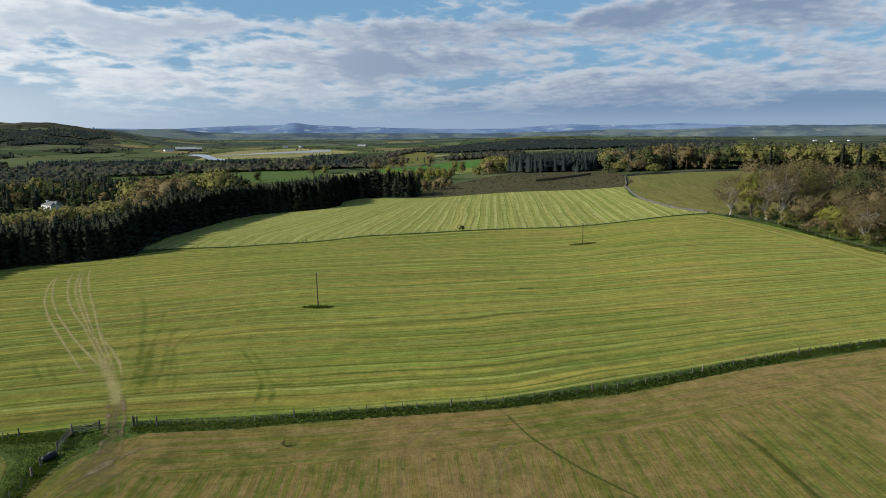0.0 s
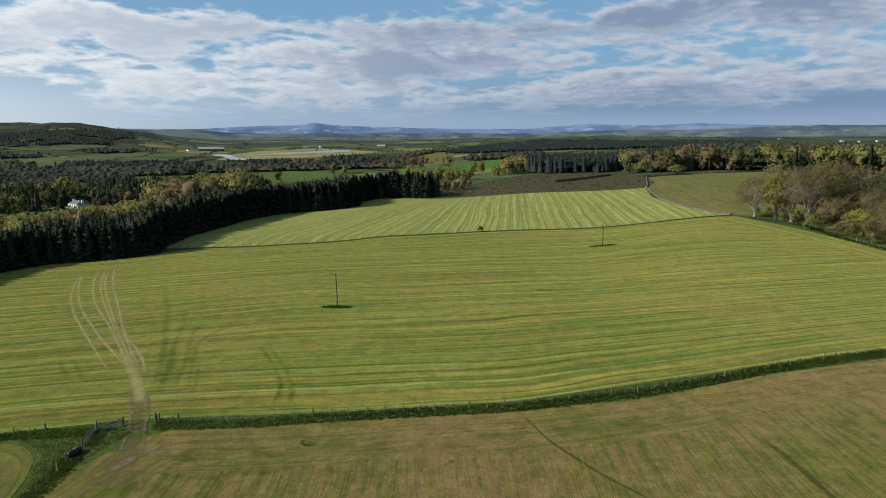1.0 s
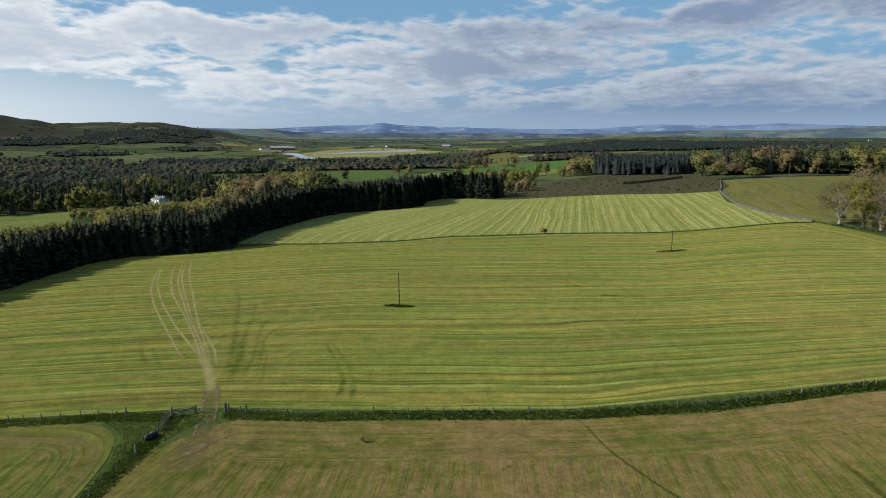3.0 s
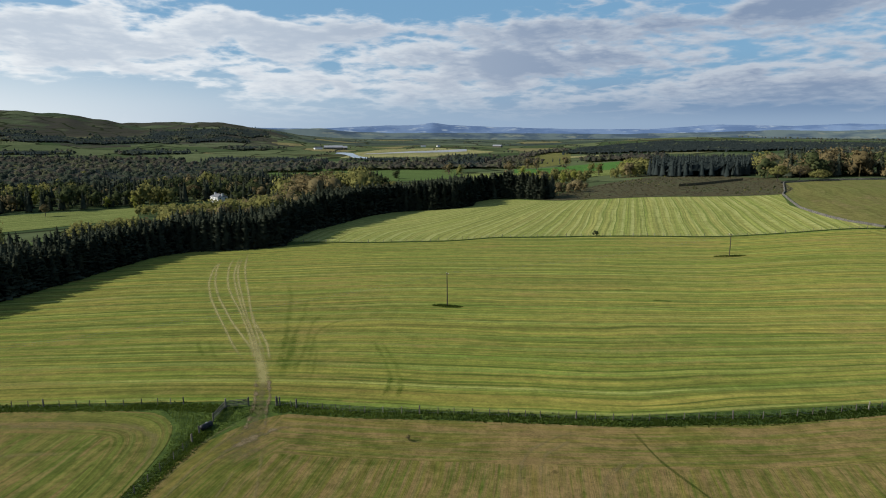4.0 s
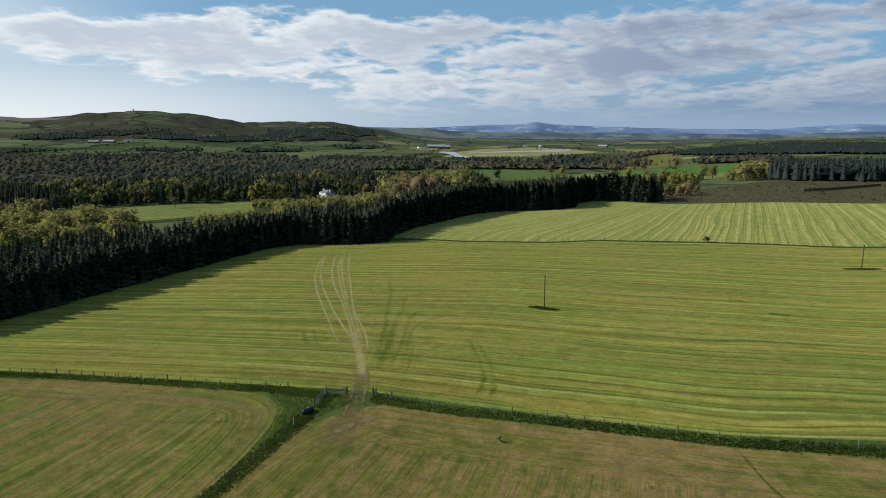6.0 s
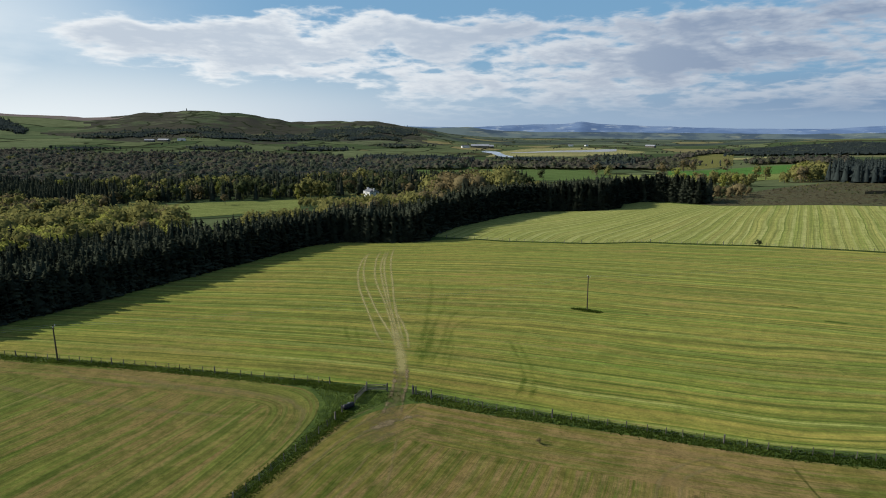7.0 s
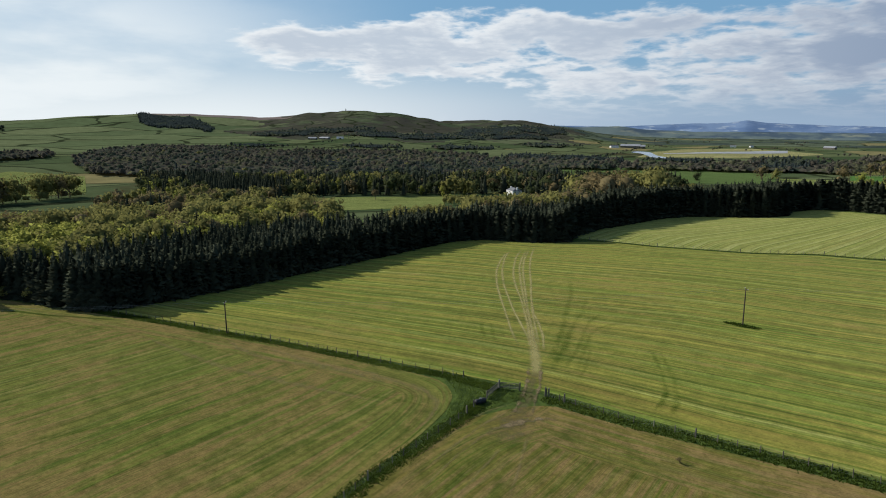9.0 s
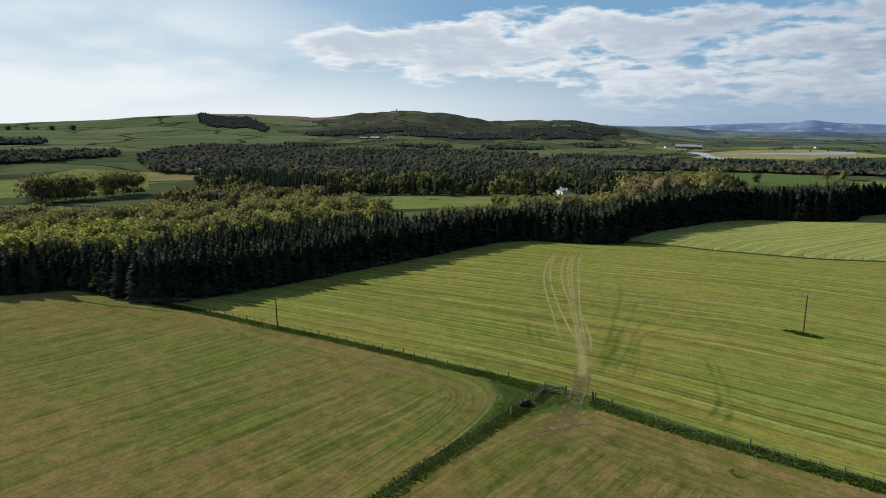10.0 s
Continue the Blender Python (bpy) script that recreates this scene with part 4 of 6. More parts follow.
def core_blob(centre, radius, height, sides=5, rows=3):
    """A closed inner dome that keeps a crown from being see-through."""
    v, f, face = [(centre[0], centre[1], centre[2] + height)], [], [(0, 0, 1)]
    for i in range(1, rows):
        w = math.pi * i / rows
        for k in range(sides):
            a = 6.2832 * (k + 0.5 * i) / sides
            g = (math.sin(w) * math.cos(a), math.sin(w) * math.sin(a), math.cos(w))
            v.append((centre[0] + radius * g[0], centre[1] + radius * g[1], centre[2] + height * g[2]))
            face.append(g)
    v.append((centre[0], centre[1], centre[2] - height))
    face.append((0, 0, -1))
    for k in range(sides):
        m = (k + 1) % sides
        f.append((0, 1 + k, 1 + m))
        for i in range(rows - 2):
            f.append((1 + i * sides + k, 1 + (i + 1) * sides + k, 1 + (i + 1) * sides + m, 1 + i * sides + m))
        f.append((len(v) - 1, 1 + (rows - 2) * sides + m, 1 + (rows - 2) * sides + k))
    return np.array(v), f, np.array(face)


def conifer(rng, h, boughs=210, spread=0.19):
    """Spruce of height h: trunk and boughs, two meshes."""
    trunk = tube([(0, 0, -0.4), (0, 0, 0.5 * h), (0, 0, 0.98 * h)], [0.017 * h, 0.010 * h, 0.002 * h], 5)
    v, f, face = [], [], []
    bulge = rng.uniform(0.44, 0.64)
    for i in range(boughs):
        q = ((i + rng.uniform(0, 1)) / boughs) ** 1.15
        z = h * (0.05 + 0.92 * q)
        r = (spread * h * (1 - q) ** bulge + 0.010 * h) * rng.uniform(0.6, 1.22)
        a = 2.39996 * i + rng.uniform(-0.5, 0.5)
        ca, sa = math.cos(a), math.sin(a)
        w = 0.17 * r + 0.008 * h
        drop = rng.uniform(-0.10, 0.42) * r
        mid = rng.uniform(0.5, 0.7) * r
        b = len(v)
        tilt = rng.uniform(-0.5, 0.5) * w
        v += [(0, 0, z + 0.04 * r), (mid * ca - w * sa, mid * sa + w * ca, z - 0.5 * drop + tilt), (r * ca, r * sa, z - 0.7 * drop), (mid * ca + w * sa, mid * sa - w * ca, z - 0.5 * drop - tilt), (0.85 * mid * ca, 0.85 * mid * sa, z - 0.5 * drop - 0.22 * r - 0.025 * h)]
        f += [(b, b + 2, b + 1), (b, b + 3, b + 2), (b, b + 2, b + 4)]
        j = rng.normal(0, 0.22, 3)
        face += [(ca + j[0], sa + j[1], 0.45 + j[2])] * 5
    face += [(0, 0, 0)] * 4
    b = len(v)
    v += [(0.012 * h, 0, 0.93 * h), (-0.006 * h, 0.01 * h, 0.93 * h), (-0.006 * h, -0.01 * h, 0.93 * h), (0, 0, h)]
    f += [(b, b + 1, b + 3), (b + 1, b + 2, b + 3), (b + 2, b, b + 3)]
    b, ring = len(v), 6
    for z, r in ((0.07, 0.66), (0.40, 0.44), (0.72, 0.20)):
        for k in range(ring):
            a = 6.2832 * k / ring
            v.append((r * spread * h * math.cos(a), r * spread * h * math.sin(a), z * h))
            face.append((math.cos(a), math.sin(a), 0.35))
    v.append((0, 0, 0.95 * h))
    face.append((0, 0, 1))
    for i in range(2):
        f += [(b + i * ring + k, b + i * ring + (k + 1) % ring, b + (i + 1) * ring + (k + 1) % ring, b + (i + 1) * ring + k) for k in range(ring)]
    f += [(b + 2 * ring + k, b + 2 * ring + (k + 1) % ring, b + 3 * ring) for k in range(ring)]
    return trunk, (np.array(v), f, np.array(face))


def leaf_cloud(rng, centres, radii, per, size, flatness=0.75, thin=1.0, heart=None):
    """Small leaf sprays scattered round each centre."""
    centres = np.repeat(np.asarray(centres, float), per, axis=0)
    radii = np.repeat(np.asarray(radii, float), per)
    n = len(centres)
    g = rng.normal(size=(n, 3))
    g /= np.linalg.norm(g, axis=1)[:, None]
    off = g * (radii * rng.uniform(0.25, 1.0, n) ** 0.5)[:, None]
    off[:, 2] *= flatness
    c = centres + off
    nrm = 0.7 * g + 0.45 * rng.normal(size=(n, 3))
    if heart is not None:
        away = c - np.asarray(heart)
        nrm += away / np.linalg.norm(away, axis=1)[:, None]
    nrm /= np.linalg.norm(nrm, axis=1)[:, None]
    a = np.cross(nrm, rng.normal(size=(n, 3)))
    a /= np.linalg.norm(a, axis=1)[:, None]
    b = np.cross(nrm, a)
    s = size * rng.uniform(0.5, 1.3, n)[:, None]
    v = np.stack([c - a * s, c - b * s * 0.62 * thin, c + a * s, c + b * s * 0.62 * thin], 1).reshape(-1, 3)
    f = np.arange(4 * n).reshape(n, 4)
    face = 0.5 * g + 0.2 * rng.normal(size=(n, 3))
    if heart is not None:
        face += unit(c - np.asarray(heart))
    return v, [tuple(q) for q in f], np.repeat(unit(face), 4, axis=0)


def broadleaf(rng, h, w, clumps, per, size, crown_base=0.28, limbs=7, lean=0.0, thin=1.0, spray=0.10):
    """A broad-leaved tree: trunk with limbs, crown of leaf sprays."""
    pieces = []
    top = np.array([lean * h, rng.uniform(-0.04, 0.04) * h, crown_base * h * 1.25])
    r0 = 0.020 * h
    pieces.append(tube([(0, 0, -0.4), (0.1 * top[0], 0, 0.06 * h), tuple(0.6 * top), tuple(top)], [1.7 * r0, 1.1 * r0, 0.9 * r0, 0.7 * r0], 7))
    centres, radii = [], []
    for i in range(clumps):
        u, a = rng.uniform(-0.55, 1.0), rng.uniform(0, 6.283)
        rr = math.sqrt(max(0.0, 1 - u * u)) if u > 0 else 1.0 - 0.25 * u * u
        q = rng.uniform(0.12, 1.0) ** 0.45
        centres.append((top[0] + 0.5 * w * rr * q * math.cos(a), top[1] + 0.5 * w * rr * q * math.sin(a), h * (0.5 * (crown_base + 1) + 0.5 * (0.92 - crown_base) * u * rng.uniform(0.8, 1.02))))
        radii.append(w * spray * rng.uniform(0.8, 1.4))
    for i in range(limbs):
        goal = np.array(centres[int(i * clumps / limbs)])
        start = np.array([0.75 * top[0], 0.75 * top[1], top[2] * rng.uniform(0.65, 1.0)])
        bend = start + 0.5 * (goal - start) + np.array([0, 0, 0.05 * h])
        pieces.append(tube([start, bend, goal], [0.5 * r0, 0.32 * r0, 0.1 * r0], 5))
        for k in range(4):
            end = np.array(centres[rng.integers(0, clumps)])
            if np.linalg.norm(end - bend) < 0.6 * w:
                pieces.append(tube([bend, 0.5 * (bend + end) + (0, 0, 0.02 * h), end], [0.22 * r0, 0.14 * r0, 0.05 * r0], 4))
    return joined(pieces), leaf_cloud(rng, centres, radii, per, size, thin=thin, heart=(top[0], top[1], 0.45 * h))


def tree_thing(name, wood, crown, bark, leaves, label, category="tree", group=""):
    root = new(name)
    mesh_object("trunk", wood[0], wood[1], [bark], root, smooth=True)
    mesh_object("crown", crown[0], crown[1], [leaves], root, normals=crown[2])
    return tagged(root, label, category, group)


def put(ob, x, y, turn, size, first):
    """Places a tree, or a copy of it after the first."""
    m = Matrix.LocRotScale((x, y, float(ground_z(x, y)) - 0.05), Euler((0, 0, turn)), None)
    if first:
        ob.scale = (size, size, size)
        ob.matrix_basis = m @ Matrix.Diagonal((size, size, size, 1))
        return ob
    ob.scale = (size, size, size)
    return copy_thing(ob, m)


def inside(poly, x, y):
    p = np.asarray(poly, float)
    ok = np.zeros(len(x), bool)
    j = len(p) - 1
    for i in range(len(p)):
        cross = ((p[i, 1] > y) != (p[j, 1] > y)) & (x < (p[j, 0] - p[i, 0]) * (y - p[i, 1]) / (p[j, 1] - p[i, 1] + 1e-12) + p[i, 0])
        ok ^= cross
        j = i
    return ok


def scatter(rng, poly, spacing):
    """Uneven rows of places inside a polygon."""
    p = np.asarray(poly, float)
    lo, hi = p.min(0), p.max(0)
    gx, gy = np.meshgrid(np.arange(lo[0], hi[0], spacing), np.arange(lo[1], hi[1], spacing))
    x = gx.ravel() + rng.uniform(-0.42, 0.42, gx.size) * spacing
    y = gy.ravel() + rng.uniform(-0.42, 0.42, gx.size) * spacing
    ok = inside(p, x, y)
    return np.stack([x[ok], y[ok]], 1)


def woodland(name, rng, places, kinds, label, lo=0.75, hi=1.2, sink=0.0, category="woodland", raise_by=0.0):
    """Many trees of several kinds joined into one wood. kinds: (share, (v, f), material)."""
    mats = [k[2] for k in kinds]
    arrays = [(np.asarray(k[1][0], float), *flat_faces(k[1][1]), np.asarray(k[1][2], float) if len(k[1]) > 2 else np.zeros((len(k[1][0]), 3))) for k in kinds]
    vs, ns, cs, ts, index, base = [], [], [], [], [], 0
    zz = ground_z(places[:, 0], places[:, 1])
    which = patchy(places[:, 0], places[:, 1], rng, [k[0] for k in kinds])
    for (x, y), z, k in zip(places, zz, which):
        v, corners, totals, face = arrays[k]
        a, s = rng.uniform(0, 6.283), rng.uniform(lo, hi)
        c, q = math.cos(a) * s, math.sin(a) * s
        vs.append(np.stack([v[:, 0] * c - v[:, 1] * q + x, v[:, 0] * q + v[:, 1] * c + y, v[:, 2] * s * rng.uniform(0.9, 1.1) + z - sink], 1))
        ns.append(np.stack([face[:, 0] * c / s - face[:, 1] * q / s, face[:, 0] * q / s + face[:, 1] * c / s, face[:, 2] + raise_by], 1))
        cs.append(corners + base)
        ts.append(totals)
        index.append(np.full(len(totals), k))
        base += len(v)
    ob = raw_object(name, np.vstack(vs), np.concatenate(cs), np.concatenate(ts), mats, index=np.concatenate(index), normals=np.vstack(ns))
    return tagged(ob, label, category, kind="stuff")


def patchy(x, y, rng, shares):
    """Which kind grows at each place: the kinds keep together in patches."""
    n = np.array([noise.noise(Vector((a / 85.0, b / 85.0, 2.0))) for a, b in zip(np.ravel(x), np.ravel(y))])
    u = np.clip(0.5 + 0.75 * n + rng.uniform(-0.28, 0.28, len(n)), 0.0, 0.9999)
    return np.searchsorted(np.cumsum(shares) / np.sum(shares), u)


def canopy(name, rng, poly, step, height, kinds, label, rough=0.3, raise_by=0.9):
    """The closed, uneven leaf roof of a far wood, one facet or two to a crown, falling to the ground at its rim."""
    p = np.asarray(poly, float)
    lo, hi = p.min(0), p.max(0)
    gx, gy = np.meshgrid(np.arange(lo[0], hi[0] + step, step), np.arange(lo[1], hi[1] + step, step))
    x = gx + rng.uniform(-0.4, 0.4, gx.shape) * step
    y = gy + rng.uniform(-0.4, 0.4, gx.shape) * step
    held = inside(p, x.ravel(), y.ravel()).reshape(x.shape)
    deep = held.copy()
    for axis in (0, 1):
        for way in (-1, 1):
            deep &= np.roll(held, way, axis)
    held, rim = deep, deep.copy()
    for axis in (0, 1):
        for way in (-1, 1):
            rim &= np.roll(held, way, axis)
    top = height * (1 + rough * rng.uniform(-1.0, 1.0, x.shape)) * np.where(rim, 1.0, 0.55)
    cols = x.shape[1]
    v = np.stack([x, y, ground_z(x, y) + top], -1).reshape(-1, 3)
    quad = (held[:-1, :-1] & held[1:, :-1] & held[:-1, 1:] & held[1:, 1:])
    i, j = np.nonzero(quad)
    if not len(i):
        return
    a, b, c, d = i * cols + j, i * cols + j + 1, (i + 1) * cols + j + 1, (i + 1) * cols + j
    tris = np.concatenate([np.stack([a, b, c], 1), np.stack([a, c, d], 1)])
    corner = v[tris]
    face = unit(np.cross(corner[:, 1] - corner[:, 0], corner[:, 2] - corner[:, 0])) + np.array([0, 0, raise_by])
    ob = raw_object(name, corner.reshape(-1, 3), np.arange(3 * len(tris), dtype=np.int32), np.full(len(tris), 3, np.int32), [k[2] for k in kinds], index=patchy(corner[:, 0, 0], corner[:, 0, 1], rng, [k[0] for k in kinds]), normals=np.repeat(unit(face), 3, axis=0))
    return tagged(ob, label, "woodland", kind="stuff")


rng = np.random.default_rng(7)


def build_spruce_forest():
    protos = []
    for i in range(6):
        wood, boughs = conifer(rng, rng.uniform(12.5, 14.5), 340, rng.uniform(0.24, 0.30))
        protos.append(tree_thing("spruce_tree", wood, boughs, MAT_BARK, MAT_NEEDLES, "dark spruce standing at the plantation edge", group="plantation edge spruces"))
    edge = resample(FOREST_EDGE, 1000)
    length = np.concatenate([[0], np.cumsum(np.hypot(*np.diff(edge, axis=0).T))])
    used, s, row = set(), 0.0, 0
    places = []
    for row in range(1):
        s = 0.0
        while s < length[-1]:
            i = int(np.searchsorted(length, s))
            i = min(max(i, 2), 997)
            t = edge[i + 2] - edge[i - 2]
            t /= np.linalg.norm(t)
            out = np.array([-t[1], t[0]])
            places.append(edge[i] + out * (1.5 + 3.0 * row + rng.uniform(-0.8, 0.8)))
            s += rng.uniform(2.0, 3.0)
    for x, y in places[:295]:
        k = int(rng.integers(0, 6))
        tall = float(np.interp(y, [40, 60, 200, 260, 340], [0.76, 0.90, 0.98, 1.14, 1.28]))
        put(protos[k], x, y, rng.uniform(0, 6.283), tall * rng.uniform(0.86, 1.08), k not in used)
        used.add(k)
    inner = [conifer(rng, h, 42, 0.26)[1] for h in (12.5, 13.5, 14.5)]
    poly = [tuple(p) for p in rounded(FOREST_EDGE, 80, 1)] + [tuple(p) for p in rounded(FOREST_BACK, 80, 1)][::-1]
    pts = scatter(rng, poly, 3.3)
    d = np.min(np.hypot(pts[:, None, 0] - edge[None, ::5, 0], pts[:, None, 1] - edge[None, ::5, 1]), axis=1)
    pts = pts[d > 3.2]
    kinds = [(1, tree, MAT_NEEDLES) for tree in inner]
    for near, far, lo, hi in ((-50, 215, 0.74, 1.0), (215, 300, 0.85, 1.12), (300, 480, 1.0, 1.3)):
        some = pts[(pts[:, 1] >= near) & (pts[:, 1] < far)]
        woodland("spruce_plantation", rng, some, kinds, "dense dark spruce plantation behind the mown fields", lo, hi)


build_spruce_forest()


def build_right_wood():
    """Big budding trees on the bank beside the meadow."""
    g = "trees on the meadow bank"
    spots = [
        # x, y, height, width, leaves, bark, share of twigs, label
        (127, 262, 17, 17, MAT_BROWN, MAT_PALE_BARK, "bare budding beech with a wide brown crown"),
        (133, 256, 18, 13, MAT_LIME, MAT_BARK, "tall tree with fresh lime-green spring leaves"),
        (137, 251, 22, 19, MAT_BROWN, MAT_PALE_BARK, "large budding beech with pale branching trunks"),
        (142, 248, 23, 20, MAT_BROWN, MAT_PALE_BARK, "large budding beech with pale branching trunks"),
        (152, 254, 23, 18, MAT_OLIVE, MAT_BARK, "tall oak with olive young leaves"),
        (146, 237, 12, 14, MAT_BROWN, MAT_BARK, "low bushy brown tree on the bank"),
        (150, 226, 9, 12, MAT_LIME, MAT_BARK, "low hawthorn in bright fresh leaf"),
        (159, 234, 15, 17, MAT_BROWN, MAT_BARK, "budding brown tree in the wood"),
        (150, 208, 14, 16, MAT_RUST, MAT_PALE_BARK, "reddish budding tree with a pale trunk"),
        (163, 214, 16, 18, MAT_RUST, MAT_BARK, "budding brown tree in the wood"),
        (156, 192, 13, 15, MAT_RUST, MAT_BARK, "reddish budding tree beside the fence"),
        (172, 246, 21, 19, MAT_GREEN, MAT_BARK, "dark green tree in the wood"),
        (168, 268, 22, 18, MAT_BROWN, MAT_BARK, "tall budding brown tree in the wood"),
        (188, 230, 20, 20, MAT_BROWN, MAT_BARK, "tall budding brown tree in the wood"),
        (184, 205, 17, 18, MAT_OLIVE, MAT_BARK, "oak with olive young leaves"),
        (176, 186, 15, 18, MAT_BROWN, MAT_BARK, "budding brown tree in the wood"),
        (165, 172, 12, 15, MAT_OLIVE, MAT_BARK, "oak with olive young leaves"),
        (200, 258, 21, 20, MAT_BROWN, MAT_BARK, "tall budding brown tree in the wood"),
        (212, 226, 20, 20, MAT_GREEN, MAT_BARK, "dark green tree in the wood"),
        (205, 195, 18, 20, MAT_BROWN, MAT_BARK, "budding brown tree in the wood"),
        (230, 262, 20, 20, MAT_BROWN, MAT_BARK, "tall budding brown tree in the wood"),
        (240, 225, 20, 20, MAT_BROWN, MAT_BARK, "tall budding brown tree in the wood"),
    ]
    for x, y, h, w, leaves, bark, label in spots:
        thin = 0.45 if leaves in (MAT_BROWN, MAT_RUST) else 1.0
        wood, crown = broadleaf(rng, 1.08 * h, 1.05 * w, 170, 42, 0.32, 0.13, 12, rng.uniform(-0.08, 0.08), thin, 0.10)
        ob = tree_thing("broadleaf_tree", wood, crown, bark, leaves, label, group=g)
        put(ob, x, y, rng.uniform(0, 6.283), 1.0, True)


build_right_wood()


def dome_crown(rng, h, w, lumps, quads, size, thin=1.0, core=0.84, cores=4):
    """A crown of lumpy domes clad in leaf sprays that face outwards."""
    cs, rs = [(0, 0, 0.62 * h)], [0.36 * w]
    for i in range(lumps):
        a, q = 6.283 * (i + rng.uniform(-0.3, 0.3)) / lumps, rng.uniform(0.55, 1.0)
        r = w * rng.uniform(0.17, 0.27)
        cs.append(((0.5 * w - r) * q * math.cos(a) * 1.1, (0.5 * w - r) * q * math.sin(a) * 1.1, h * rng.uniform(0.22, 0.80)))
        rs.append(r)
    cs, rs = np.array(cs), np.array(rs)
    pick = rng.choice(len(rs), quads, p=rs ** 2 / np.sum(rs ** 2))
    u, a = rng.uniform(-0.75, 1.0, quads), rng.uniform(0, 6.283, quads)
    ring = np.sqrt(1 - u * u)
    g = np.stack([ring * np.cos(a), ring * np.sin(a), u], 1)
    c = cs[pick] + g * (rs[pick] * rng.uniform(0.8, 1.12, quads))[:, None] * np.array([1, 1, 0.9])
    c[:, 2] = np.clip(c[:, 2], 0.06 * h, h)
    nrm = g + 0.38 * rng.normal(size=(quads, 3))
    nrm /= np.linalg.norm(nrm, axis=1)[:, None]
    t = np.cross(nrm, rng.normal(size=(quads, 3)))
    t /= np.linalg.norm(t, axis=1)[:, None]
    b = np.cross(nrm, t)
    s = size * rng.uniform(0.55, 1.25, quads)[:, None]
    v = np.stack([c - t * s, c - b * s * 0.7 * thin, c + t * s, c + b * s * 0.7 * thin], 1).reshape(-1, 3)
    face = g + 0.5 * unit(c - np.array([0, 0, 0.45 * h])) + 0.16 * rng.normal(size=(quads, 3))
    sprays = (v, [tuple(q) for q in np.arange(4 * quads).reshape(quads, 4)], np.repeat(unit(face), 4, axis=0))
    return joined([sprays] + [core_blob(q, core * r, 0.93 * core * r, 6 if k == 0 else 4, 4 if k == 0 else 3) for k, (q, r) in enumerate(list(zip(cs, rs))[:cores])])


def small_tree(h, w, lumps, quads, size, thin=1.0, wooded=True, core=0.72, cores=4):
    crown = dome_crown(rng, h, w, lumps, quads, size, thin, core, cores)
    wood = tube([(0, 0, -0.4), (0, 0, 0.3 * h), (0, 0, 0.7 * h)], [0.022 * h, 0.016 * h, 0.006 * h], 5)
    return joined([wood, crown]) if wooded else crown


RIGHT = [
    (small_tree(15, 13, 13, 620, 0.42, core=0.5), MAT_OLIVE), (small_tree(15, 14, 14, 760, 0.44, 0.5, core=0.4), MAT_BROWN),
    (small_tree(14, 12, 12, 560, 0.44, core=0.5), MAT_GREEN), (small_tree(15, 13, 14, 700, 0.44, 0.5, core=0.4), MAT_RUST),
]
FINE = [
    (small_tree(13, 9.5, 8, 150, 0.68), MAT_LIME), (small_tree(15, 13, 10, 175, 0.82), MAT_OLIVE),
    (small_tree(15, 13, 10, 175, 0.82, 0.7), MAT_BROWN), (small_tree(14, 12, 9, 160, 0.78), MAT_GREEN),
    (conifer(rng, 16, 48, 0.21)[1], MAT_NEEDLES), (small_tree(15, 13, 10, 175, 0.82, 0.7), MAT_RUST),
    (small_tree(13, 10, 9, 150, 0.72), MAT_OLIVE),
]
MIDS = [
    (small_tree(13, 9.5, 7, 52, 1.1), MAT_LIME), (small_tree(15, 13, 9, 60, 1.35), MAT_OLIVE),
    (small_tree(15, 13, 9, 60, 1.35, 0.8), MAT_BROWN), (small_tree(14, 12, 8, 56, 1.3), MAT_GREEN),
    (conifer(rng, 17, 30, 0.22)[1], MAT_NEEDLES), (small_tree(15, 13, 9, 60, 1.35, 0.8), MAT_RUST),
]
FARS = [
    (small_tree(12, 13, 5, 46, 1.45, 1.0, False, 0.84, 1), MAT_HAZY_OLIVE), (small_tree(12, 13, 5, 46, 1.45, 1.0, False, 0.84, 1), MAT_HAZY_BROWN),
    (small_tree(12, 13, 5, 46, 1.45, 1.0, False, 0.84, 1), MAT_HAZY_GREEN), (conifer(rng, 14, 14, 0.32)[1], MAT_HAZY_NEEDLES),
    (small_tree(12, 11, 5, 46, 1.3, 1.0, False, 0.84, 1), MAT_OLIVE), (small_tree(12, 13, 5, 46, 1.45, 1.0, False, 0.84, 1), MAT_HAZY_BROWN),
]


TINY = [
    (dome_crown(rng, 11, 14, 4, 22, 2.1, 1.0, 0.8, 1), MAT_HAZY_OLIVE), (dome_crown(rng, 11, 14, 4, 22, 2.1, 1.0, 0.8, 1), MAT_HAZY_BROWN),
    (dome_crown(rng, 11, 14, 4, 22, 2.1, 1.0, 0.8, 1), MAT_HAZY_GREEN), (conifer(rng, 12, 12, 0.34)[1], MAT_HAZY_NEEDLES),
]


def mixed(kinds, *shares):
    return [(s, k[0], k[1]) for s, k in zip(shares, kinds) if s > 0]


